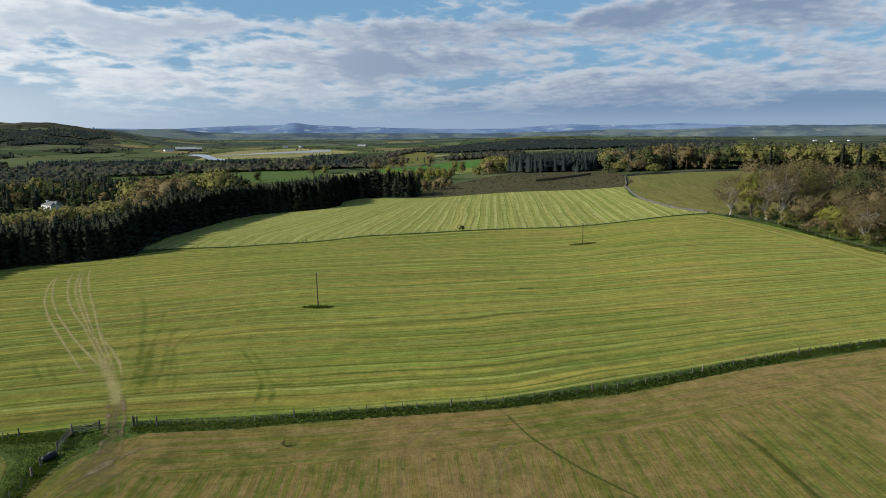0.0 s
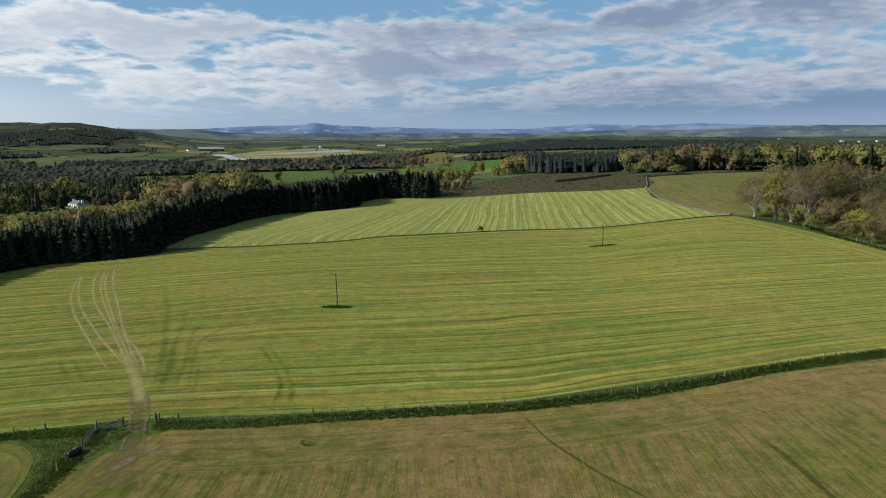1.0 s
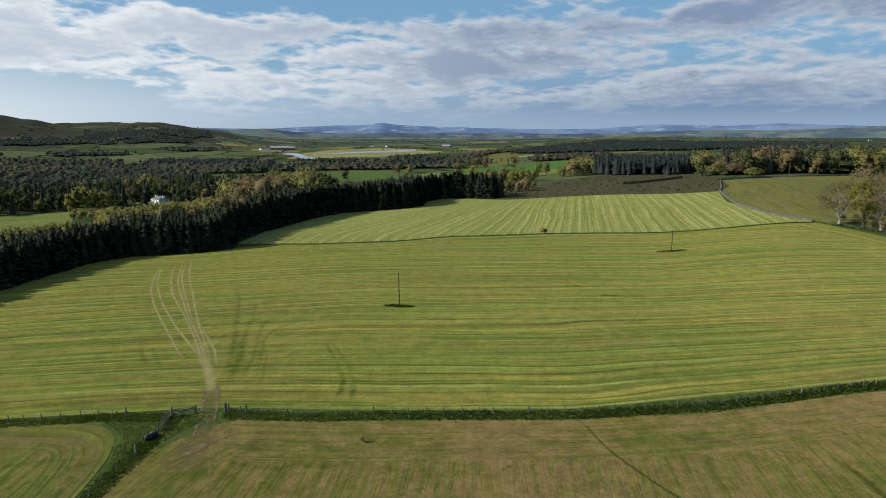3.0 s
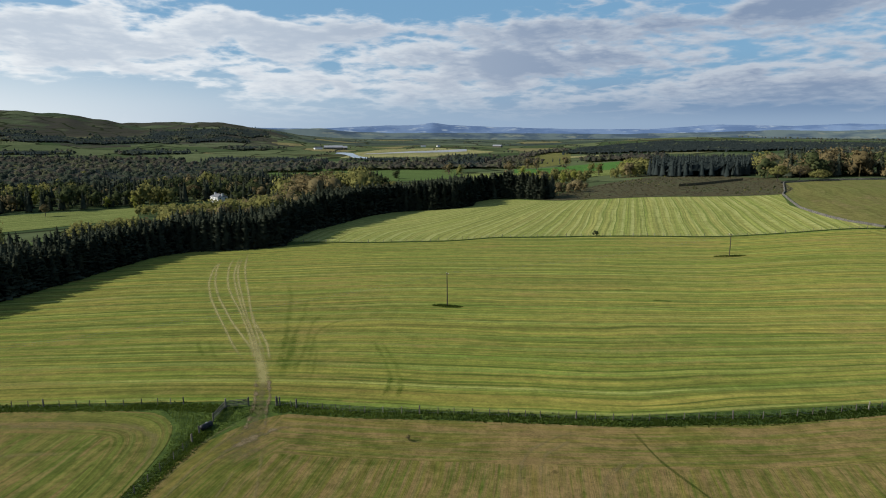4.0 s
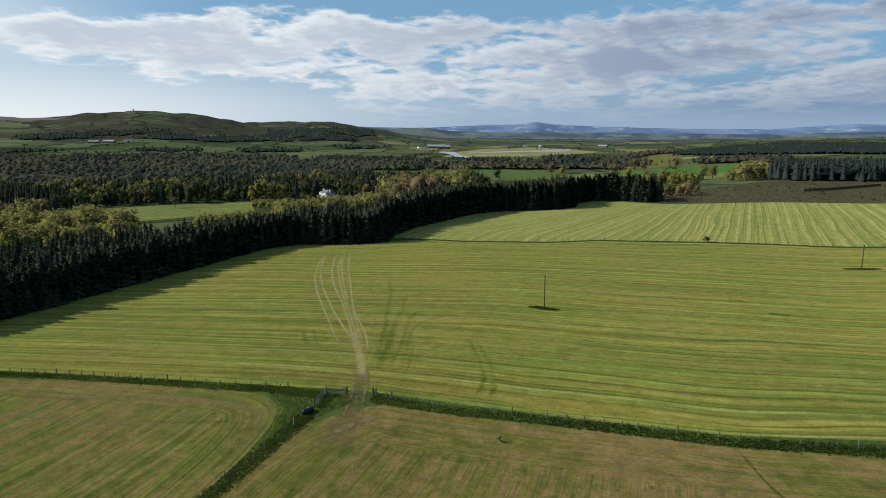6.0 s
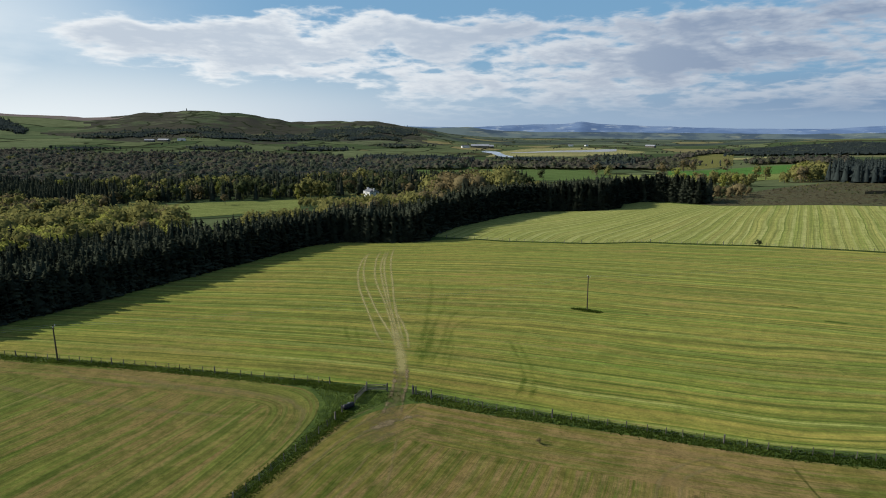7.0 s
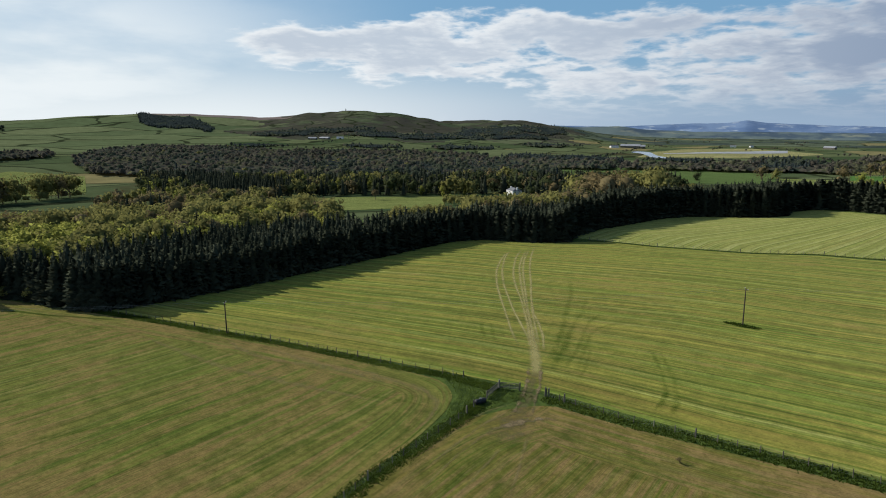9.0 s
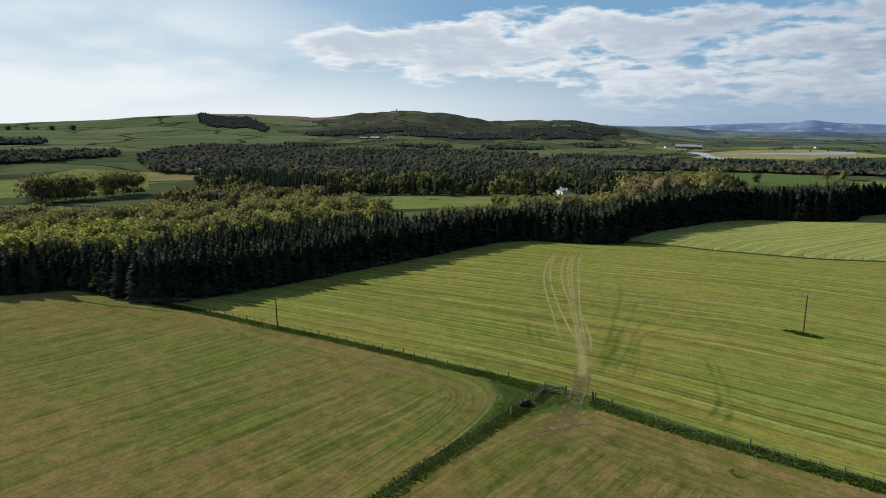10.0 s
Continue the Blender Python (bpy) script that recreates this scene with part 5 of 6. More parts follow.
def build_woods():
    def wood(poly, spacing, kinds, label, lo=0.75, hi=1.2, raise_by=0.3, roof=None):
        roof = (spacing >= 9.5 and min(d for a, d in poly) > 800) if roof is None else roof
        # an uneven edge: the outline wanders by a few metres
        edge = resample(list(poly) + [poly[0]], 90)[:-1]
        wander = np.array([noise.noise(Vector((0.9 * a, 0.02 * d, 3.0))) for a, d in edge])
        edge[:, 1] *= 1 + 0.045 * wander
        places = scatter(rng, polar(*edge), spacing * (1.25 if roof else 1.0))
        places = places[rng.uniform(0, 1, len(places)) > 0.08]
        bearing, reach = np.degrees(np.arctan2(places[:, 0], places[:, 1])), np.hypot(places[:, 0], places[:, 1])
        places = places[~((np.abs(bearing + 34.5) < 2.2) & (reach > 560) & (reach < 672))]  # the lawn of the house
        woodland("wood", rng, places, kinds, label, lo, hi, raise_by=max(raise_by, 0.75) if roof else raise_by)
        if roof:
            mean = sum(k[0] * float(k[1][0][:, 2].max()) for k in kinds) / sum(k[0] for k in kinds)
            canopy("leaf_canopy", rng, polar(*edge), max(4.5, 0.40 * spacing), 0.58 * mean * 0.5 * (lo + hi), kinds, label)
    # shrubs under the bank trees
    wood([(26, 292), (28.5, 279), (31, 268), (33.5, 256), (37, 244), (41, 232), (43, 250), (36, 275), (31, 300), (27.5, 310)], 5.2, mixed(RIGHT, 3, 4, 1, 2), "low brown and olive scrub along the bank", 0.24, 0.5)
    wood([(-40, 520), (-36, 500), (-31, 490), (-28, 500), (-28, 545), (-33, 575), (-40, 590)], 9.0, mixed(FINE, 1, 6, 1, 0.5, 0, 0.4), "olive young trees in front of the house", 0.4, 0.62, roof=False)
    # valley edge behind the plantation: lime, olive, brown
    wood([(-88, 250), (-80, 226), (-76, 212), (-71, 226), (-65, 248), (-60, 270), (-55, 282), (-50, 290), (-50, 330), (-60, 345), (-70, 350), (-86, 350)], 7.0, mixed(FINE, 8, 3.5, 0.8, 0.3, 0.5, 0), "valley wood in fresh lime and olive leaf", 0.75, 1.1)
    wood([(-88, 352), (-70, 352), (-62, 348), (-62, 420), (-70, 455), (-74, 450), (-88, 440)], 8.6, mixed(FINE, 4, 5, 2, 0.6, 0, 0.6), "valley wood in fresh lime and olive leaf", 0.85, 1.25)
    wood([(-65, 380), (-57, 350), (-50.5, 345), (-50.5, 400), (-57, 425), (-65, 430)], 9.5, mixed(FINE, 1.2, 5, 3.4, 0.6, 0, 0.6), "round-crowned olive and brown valley trees", 1.15, 1.5)
    wood([(-45.5, 280), (-44, 277), (-38, 289), (-38, 330), (-45.5, 318)], 6.2, mixed(FINE, 1.4, 6, 2.0, 0.6, 0, 0), "strip of olive young trees behind the spruces", 0.66, 0.92)
    wood([(-38, 289), (-32, 302), (-28.5, 318), (-28.5, 350), (-38, 332)], 6.4, mixed(FINE, 1.2, 6, 2.2, 0.8, 0, 0), "strip of olive young trees behind the spruces", 0.9, 1.2)
    wood([(-31, 300), (-27, 330), (-22, 420), (-16, 465), (-12, 480), (-20, 500), (-28, 490), (-31, 420)], 8.5, mixed(FINE, 0.2, 2.8, 2.0, 3.2, 3.6, 0.1), "mixed wood below the plantation", 0.9, 1.25)
    wood([(-28.5, 440), (-24, 430), (-20.5, 450), (-20, 500), (-27, 510)], 13.0, mixed(FINE, 0.8, 6, 2.5, 0.4, 0, 0.4), "large round spring-leaved trees by the house drive", 1.6, 2.0)
    # woods round the white house and across the valley
    wood([(-46, 650), (-35.5, 625), (-31.5, 575), (-25, 560), (-20, 640), (-18, 760), (-30, 840), (-40, 800), (-46, 760)], 11.5, mixed(MIDS, 0.1, 1.3, 1.3, 5, 6, 0.4), "mixed wood round the white house", 1.0, 1.5)
    wood([(-56, 655), (-46, 650), (-46, 760), (-40, 830), (-56, 830)], 10.0, mixed(MIDS, 2.4, 1.4, 0.6, 1.5, 6, 0), "dark spruce wood with lime birches", 0.85, 1.25)
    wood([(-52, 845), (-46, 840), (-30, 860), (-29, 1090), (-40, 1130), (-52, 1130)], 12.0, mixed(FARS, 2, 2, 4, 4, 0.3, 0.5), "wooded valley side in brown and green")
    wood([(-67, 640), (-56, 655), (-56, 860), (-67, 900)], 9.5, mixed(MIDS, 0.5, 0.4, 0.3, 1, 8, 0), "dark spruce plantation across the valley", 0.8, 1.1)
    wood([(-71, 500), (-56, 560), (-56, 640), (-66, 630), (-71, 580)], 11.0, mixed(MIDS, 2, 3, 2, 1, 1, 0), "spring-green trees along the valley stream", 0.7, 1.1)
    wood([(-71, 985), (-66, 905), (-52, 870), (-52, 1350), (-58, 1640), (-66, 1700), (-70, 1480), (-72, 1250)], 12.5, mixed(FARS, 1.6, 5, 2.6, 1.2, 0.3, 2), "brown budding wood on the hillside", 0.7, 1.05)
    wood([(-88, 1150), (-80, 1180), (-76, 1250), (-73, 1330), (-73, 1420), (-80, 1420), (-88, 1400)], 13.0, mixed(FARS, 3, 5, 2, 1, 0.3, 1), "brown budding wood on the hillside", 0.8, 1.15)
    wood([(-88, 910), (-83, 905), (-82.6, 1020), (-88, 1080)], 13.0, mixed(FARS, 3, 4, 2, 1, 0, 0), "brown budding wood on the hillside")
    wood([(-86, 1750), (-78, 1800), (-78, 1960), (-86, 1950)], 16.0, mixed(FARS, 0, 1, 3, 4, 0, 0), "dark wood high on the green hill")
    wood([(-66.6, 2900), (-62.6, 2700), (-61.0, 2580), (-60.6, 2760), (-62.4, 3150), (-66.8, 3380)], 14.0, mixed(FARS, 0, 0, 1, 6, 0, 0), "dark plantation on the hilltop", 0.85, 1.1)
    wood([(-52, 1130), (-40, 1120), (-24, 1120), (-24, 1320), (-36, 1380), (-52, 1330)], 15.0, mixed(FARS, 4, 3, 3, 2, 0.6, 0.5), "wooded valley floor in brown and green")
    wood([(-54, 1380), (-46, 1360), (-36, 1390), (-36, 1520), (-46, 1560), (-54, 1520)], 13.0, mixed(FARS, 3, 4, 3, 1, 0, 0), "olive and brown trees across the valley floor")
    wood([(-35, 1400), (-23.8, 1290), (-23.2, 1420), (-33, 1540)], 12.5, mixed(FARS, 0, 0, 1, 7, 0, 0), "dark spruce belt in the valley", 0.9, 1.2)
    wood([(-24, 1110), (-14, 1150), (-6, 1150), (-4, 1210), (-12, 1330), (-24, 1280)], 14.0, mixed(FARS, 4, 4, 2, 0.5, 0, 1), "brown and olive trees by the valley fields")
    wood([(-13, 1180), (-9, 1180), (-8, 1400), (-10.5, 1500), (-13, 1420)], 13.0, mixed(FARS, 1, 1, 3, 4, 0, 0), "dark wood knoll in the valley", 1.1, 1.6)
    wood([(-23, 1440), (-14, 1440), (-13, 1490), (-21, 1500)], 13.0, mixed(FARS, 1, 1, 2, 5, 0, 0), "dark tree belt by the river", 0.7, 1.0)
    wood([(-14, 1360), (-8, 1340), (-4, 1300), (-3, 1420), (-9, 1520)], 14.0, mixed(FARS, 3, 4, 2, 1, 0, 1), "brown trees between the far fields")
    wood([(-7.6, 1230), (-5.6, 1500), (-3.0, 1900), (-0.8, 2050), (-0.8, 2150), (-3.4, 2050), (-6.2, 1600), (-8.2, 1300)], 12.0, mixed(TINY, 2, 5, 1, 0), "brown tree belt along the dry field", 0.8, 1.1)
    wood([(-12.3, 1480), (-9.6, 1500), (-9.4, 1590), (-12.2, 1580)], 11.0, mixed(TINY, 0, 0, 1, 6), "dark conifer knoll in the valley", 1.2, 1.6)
    # moor hill woods
    for a, d, w, k in ((-55, 2350, 3.0, 250), (-50, 2500, 4.0, 180), (-45, 2300, 4.5, 260), (-40, 2450, 4.0, 300), (-36, 2700, 3.5, 350), (-33, 2500, 3.0, 250), (-31, 2900, 2.5, 300), (-47, 1800, 3.0, 90), (-38, 1850, 4.0, 90), (-57, 1750, 3.0, 90), (-30, 2050, 3.0, 80)):
        wood([(a - w, d), (a, d - 40), (a + w, d + 30), (a + 0.8 * w, d + k), (a - 0.7 * w, d + 0.8 * k)], 15.5, mixed(TINY, 0.4, 1.2, 3, 6), "dark wood across the moor hillside", 0.7, 1.15)
    # beyond the upper field
    wood([(6.2, 640), (9, 610), (13.5, 625), (15.8, 680), (16, 900), (10, 960), (6.5, 820)], 5.6, [(1, MIDS[4][0], MAT_HAZY_NEEDLES)], "dark spruce block behind the felled ground", 1.0, 1.2, roof=True)
    wood([(14.4, 585), (17.5, 560), (19, 575), (24, 600), (30, 620), (42, 620), (42, 700), (30, 700), (22, 690), (15, 660)], 9.4, mixed(FINE, 0.5, 3.8, 1.8, 5, 3.4, 0.3), "tall mixed wood beyond the pasture", 1.15, 1.75, roof=True)
    wood([(28, 300), (36, 262), (44, 215), (46, 380), (36, 400), (28, 400), (26.5, 350)], 15.0, mixed(RIGHT, 2, 5, 1.6, 2), "brown budding wood beside the meadow", 1.05, 1.45, roof=True)
    wood([(-1.6, 1830), (2, 1740), (8, 1720), (15, 1760), (26, 1900), (26, 2250), (10, 2350), (0, 2250)], 18.0, mixed(TINY, 0, 0, 1, 7), "wide dark spruce forest on a low hill", 0.9, 1.15)
    wood([(16, 1500), (24, 1450), (42, 1500), (42, 1900), (26, 1850)], 18.0, mixed(TINY, 1, 2, 3, 4), "dark mixed forest beyond the tall wood", 1.0, 1.5)
    wood([(0.2, 1340), (4, 1330), (7.5, 1200), (8, 1400), (4, 1470), (0, 1480)], 13.0, mixed(FARS, 3, 4, 3, 1.5, 0, 0), "brown trees between the far fields")
    wood([(3.6, 640), (5.5, 640), (6.2, 760), (4.6, 900), (3.8, 860)], 10.0, mixed(MIDS, 1.5, 4, 2, 0.5, 0, 0), "olive trees beside the felled ground", 0.9, 1.3, roof=False)
    wood([(-7, 430), (-1, 425), (1, 470), (-1, 500), (-7, 480)], 9.0, mixed(FINE, 0.4, 1, 2, 1, 2, 1), "thin trees at the end of the plantation", 0.45, 0.8)
    wood([(-6, 640), (-1, 600), (1.5, 640), (-1, 690), (-6, 700)], 14.0, mixed(MIDS, 2, 4, 1, 0, 0, 0), "light row of birches beyond the felled ground", 0.7, 1.0, roof=False)
    # scattered hedgerow trees
    places = []
    for i in range(70):
        a, d = (rng.uniform(-80, 38), rng.uniform(1350, 2600)) if i % 2 else (rng.uniform(-32, 37), rng.uniform(1900, 4100))
        if a < -57 and d > 1500:
            continue
        x, y = polar((a, d))[0]
        turn, reach = rng.choice([0.3, 1.87]) + rng.normal(0, 0.15), rng.uniform(60, 220)
        for k in np.arange(-reach, reach, rng.uniform(11, 22)):
            if rng.uniform() > 0.25:
                places.append((x + k * math.cos(turn) + rng.normal(0, 2), y + k * math.sin(turn) + rng.normal(0, 2)))
    woodland("hedgerow_trees", rng, np.array(places), mixed(FARS, 2, 3, 4, 1, 0, 0), "hedgerow trees in lines across the far farmland", 0.32, 0.75)


build_woods()


def round_tree(h, w, quads=520, size=0.62):
    """A full-crowned tree: trunk and limbs under lumpy domes of leaf sprays."""
    crown = dome_crown(rng, h, w, 17, quads, size, 0.9, 0.55, 6)
    crown[0][:, 2] = np.maximum(0.08 * h, 1.15 * crown[0][:, 2] - 0.15 * h)
    pieces = [tube([(0, 0, -0.5), (0, 0, 0.16 * h), (0, 0, 0.55 * h)], [0.026 * h, 0.018 * h, 0.010 * h], 6)]
    for k in range(6):
        a = 1.05 * k + rng.uniform(-0.3, 0.3)
        pieces.append(tube([(0, 0, rng.uniform(0.14, 0.3) * h), (0.16 * w * math.cos(a), 0.16 * w * math.sin(a), 0.42 * h), (0.34 * w * math.cos(a), 0.34 * w * math.sin(a), 0.62 * h)], [0.010 * h, 0.007 * h, 0.003 * h], 4))
    return joined(pieces), crown


def build_single_trees():
    """Trees that stand apart in fields."""
    for a, d, h, w, leaves, label in (
        (19.4, 535, 9, 14, MAT_OLIVE, "lone flat-crowned olive tree in the pasture"),
        (18.0, 545, 13, 16, MAT_BROWN, "round brown budding tree at the pasture edge"),
        (16.4, 540, 13, 14, MAT_OLIVE, "olive tree at the pasture edge"),
        (-46.6, 610, 11, 7, MAT_BROWN, "small bare tree in the valley pasture"),
        (-35.4, 690, 17, 17, MAT_RUST, "reddish blossoming tree beside the white house"),
        (-30.2, 610, 20, 20, MAT_GREEN, "large dark evergreen tree beside the house"),
        (-27.5, 560, 20, 20, MAT_OLIVE, "large round olive tree by the house"),
    ):
        x, y = polar((a, d))[0]
        wood, crown = broadleaf(rng, h, w, 70, 26, 0.55, 0.28, 9, 0.0, 0.8, 0.11)
        put(tree_thing("field_tree", wood, crown, MAT_BARK, leaves, label), x, y, rng.uniform(0, 6.283), 1.0, True)
    for a, d, h, w, leaves, label in (
        (-6.4, 937, 26, 26, MAT_BROWN, "spreading budding tree in a valley field"),
        (-5.2, 925, 18, 17, MAT_LIME, "fresh lime-green tree in a valley field"),
        (-4.7, 1120, 29, 17, MAT_BROWN, "tall half-bare tree in a valley field"),
        (-3.9, 1115, 26, 19, MAT_BROWN, "tall half-bare tree in a valley field"),
        (-1.2, 1130, 27, 22, MAT_BROWN, "spreading budding tree in a valley field"),
        (1.1, 833, 20, 13, MAT_OLIVE, "upright olive tree in a valley field"),
        (1.8, 790, 19, 14, MAT_OLIVE, "upright olive tree in a valley field"),
        (-3.1, 620, 14, 13, MAT_BROWN, "budding tree at the end of the plantation"),
        (-2.2, 618, 13, 11, MAT_OLIVE, "olive tree at the end of the plantation"),
        (-1.4, 604, 14, 7, MAT_LIME, "slender pale green birch beyond the felled ground"),
        (-0.9, 612, 14, 7, MAT_OLIVE, "slender pale green birch beyond the felled ground"),
        (-0.4, 604, 15, 8, MAT_LIME, "slender pale green birch beyond the felled ground"),
        (0.1, 598, 14, 8, MAT_OLIVE, "slender pale green birch beyond the felled ground"),
        (0.6, 606, 13, 7, MAT_OLIVE, "slender pale green birch beyond the felled ground"),
        (-12.2, 985, 24, 23, MAT_BROWN, "large budding tree by the valley field"),
        (-11.1, 970, 20, 18, MAT_OLIVE, "large olive tree by the valley field"),
        (3.2, 658, 12, 12, MAT_OLIVE, "pale olive tree beside the felled ground"),
        (3.8, 705, 16, 14, MAT_OLIVE, "pale olive tree beside the felled ground"),
        (4.4, 734, 20, 15, MAT_LIME, "fresh lime-green tree beside the felled ground"),
        (-17.2, 935, 17, 14, MAT_GREEN, "dark round tree in the valley field"),
        (-19.6, 930, 17, 15, MAT_BROWN, "budding tree behind the plantation"),
    ):
        x, y = polar((a, d))[0]
        wood, crown = round_tree(h, w, 300, 0.85)
        put(tree_thing("field_tree", wood, crown, MAT_BARK, leaves, label), x, y, rng.uniform(0, 6.283), 1.0, True)
    for k in range(11):
        a = -79.5 + 0.72 * k + rng.uniform(-0.2, 0.2)
        if 5 < k < 7:
            continue
        x, y = polar((a, 625 + 7 * k))[0]
        wood, crown = round_tree(rng.uniform(24, 28), rng.uniform(23, 29), 800, 0.95)
        put(tree_thing("field_tree", wood, crown, MAT_BARK, MAT_OLIVE if k % 3 else MAT_BROWN, "tall olive tree in a hillside row", group="hillside tree row"), x, y, 0.0, 1.0, True)
    for a, h in ((-80.4, 20), (-79.2, 18), (-77.6, 22), (-76.2, 26)):
        x, y = polar((a, 2650))[0]
        wood, crown = round_tree(0.9 * h, 1.4 * h, 90, 2.4)
        put(tree_thing("field_tree", wood, crown, MAT_BARK, MAT_HAZY_GREEN, "lone round tree on the green hill crest"), x, y, 0.0, 1.0, True)
    for a, d, h in ((-36.3, 688, 25), (-36.0, 684, 15), (-37.4, 680, 20), (-12.2, 1250, 26), (33.5, 600, 24), (34.6, 590, 25), (28.5, 600, 22)):
        x, y = polar((a, d))[0]
        wood, boughs = conifer(rng, h, 260, 0.09)
        put(tree_thing("tall_conifer", wood, boughs, MAT_BARK, MAT_NEEDLES, "tall dark conifer rising above the wood"), x, y, 0.0, 1.0, True)
    wood, crown = broadleaf(rng, 2.7, 2.6, 30, 30, 0.16, 0.1, 5, 0.0, 1.0, 0.14)
    put(tree_thing("bush", wood, crown, MAT_BARK, MAT_GREEN, "small round green bush on the field fence", "bush"), 8.2, 265.5, 0.0, 1.0, True)
    wood, crown = broadleaf(rng, 1.1, 1.0, 14, 16, 0.10, 0.1, 5, 0.0, 0.5, 0.16)
    put(tree_thing("bush", wood, crown, MAT_BARK, MAT_BROWN, "small dead brown thorn bush in the near field", "bush"), -23.2, 78.9, 0.0, 1.0, True)
    for x, y, h in ((-188, 49, 4.5), (-196, 45, 4.0), (-210, 34, 4.0)):
        wood, crown = broadleaf(rng, h, h, 30, 30, 0.25, 0.1, 5, 0.0, 1.0, 0.14)
        put(tree_thing("bush", wood, crown, MAT_BARK, MAT_OLIVE, "olive bush at the plantation edge", "bush"), x, y, 0.0, 1.0, True)


build_single_trees()

# ---- fences, poles, gate ----


def post_mesh(name, h, r, mat):
    v, f = tube([(0, 0, -0.3), (0, 0, h - 0.03), (0, 0, h)], [r, r * 0.96, r * 0.7], 6)
    n = len(v)
    f = f + [tuple(range(n - 6, n))]
    me = bpy.data.meshes.new(name)
    me.from_pydata([tuple(p) for p in v], [], f)
    me.materials.append(mat)
    return me


def dry_wall(line, h, label, mat=MAT_STONE, name="stone_wall", category="stone wall"):
    """A dry stone wall: a rough bank of stones with uneven top."""
    e = rounded(line, 260, 2)
    t = np.gradient(e, axis=0)
    t /= np.linalg.norm(t, axis=1)[:, None]
    side = np.stack([-t[:, 1], t[:, 0]], 1)
    rows = []
    for w, z in ((-0.42, -0.3), (-0.36, 0.5), (-0.26, 1.0), (0.26, 1.0), (0.36, 0.5), (0.42, -0.3)):
        jig = rng.normal(0, 0.06, len(e))
        xy = e + side * (w + jig)[:, None]
        top = z * h + (rng.normal(0, 0.10, len(e)) if z > 0 else 0)
        rows.append(np.column_stack([xy, ground_z(xy[:, 0], xy[:, 1]) + top]))
    n = len(e)
    v = np.vstack(rows)
    faces = [(r * n + i, r * n + i + 1, (r + 1) * n + i + 1, (r + 1) * n + i) for r in range(5) for i in range(n - 1)]
    tagged(mesh_object(name, v, faces, [mat]), label, category)


dry_wall([(119.5, 267.5), (113, 280), (110.3, 292.6), (109.3, 312), (109.6, 333), (115, 365), (123, 405), (128, 418), (140, 460), (151, 498)], 0.9, "grey dry stone wall between field and pasture")
dry_wall(polar((8.8, 486), (10, 500), (11.3, 520), (12.5, 540), (13.8, 561)), 2.0, "long dark windrow of piled brushwood", MAT_STICKS, "brush_windrow", "brushwood")
dry_wall([(150, 500), (182, 511), (216, 513), (256, 524)], 1.1, "grey dry stone wall at the wood edge")

POST = post_mesh("post", 1.25, 0.065, MAT_POST)
STRAINER = post_mesh("post", 1.5, 0.12, MAT_POST)


def fence(line, spacing, label, heavy=9, wires=(0.3, 0.55, 0.8, 1.05)):
    root = new("fence")
    start = line[0]
    root.matrix_basis = Matrix.Translation((start[0], start[1], float(ground_z(*start))))
    origin = root.matrix_basis.translation
    p = np.array(line, float)
    d = np.concatenate([[0], np.cumsum(np.hypot(*np.diff(p, axis=0).T))])
    s, i, tops = 0.0, 0, []
    while s < d[-1]:
        x, y = np.interp(s, d, p[:, 0]), np.interp(s, d, p[:, 1])
        z = float(ground_z(x, y))
        ob = new("post", STRAINER if i % heavy == 0 else POST)
        ob.parent = root
        ob.matrix_basis = pose(x - origin.x, y - origin.y, z - origin.z, rng.uniform(-3, 3), rng.uniform(-3, 3), rng.uniform(0, 360))
        tops.append((x - origin.x, y - origin.y, z - origin.z))
        s += spacing * rng.uniform(0.85, 1.15)
        i += 1
    for h in wires:
        mesh_object("wire", *tube([(x, y, z + h) for x, y, z in tops], [0.006] * len(tops), 3), [MAT_WIRE], root)
    return tagged(root, label, "fence")


fence(NEAR_FENCE, 2.7, "post and wire fence along a rough grass bank")
fence(LEFT_FENCE[1:], 2.6, "post and wire fence dividing meadow and side field")
fence(DIAG_FENCE[3:], 2.6, "leaning post and wire fence beside a grassy strip")
fence(FAR_FENCE, 3.2, "post and wire fence between the mown fields")


def pole(x, y, h, toward, label):
    root = new("power_pole")
    z = float(ground_z(x, y))
    root.matrix_basis = pose(x, y, z, 0.6, -0.5, toward)
    mesh_object("mast", *tube([(0, 0, -0.6), (0, 0, 0.5 * h), (0, 0, h)], [0.16, 0.14, 0.11], 10), [MAT_POLE], root, smooth=True)
    bm = bmesh.new()
    bmesh.ops.create_cube(bm, size=1.0, matrix=Matrix.Translation((0, 0.13, h - 0.25)) @ Matrix.Diagonal((1.5, 0.10, 0.12, 1)))
    bmesh.ops.bevel(bm, geom=bm.edges[:], offset=0.01, segments=1, affect="EDGES")
    me = bpy.data.meshes.new("crossarm")
    bm.to_mesh(me)
    bm.free()
    me.materials.append(MAT_POST)
    crossarm = new("crossarm", me)
    crossarm.parent = root
    for sx in (-0.65, 0.65):
        mesh_object("insulator", *tube([(sx, 0.13, h - 0.2), (sx, 0.13, h - 0.1), (sx, 0.13, h - 0.04), (sx, 0.13, h + 0.08)], [0.03, 0.07, 0.05, 0.03], 8), [MAT_WHITE], crossarm)
    return tagged(root, label, "power pole", "power line poles")


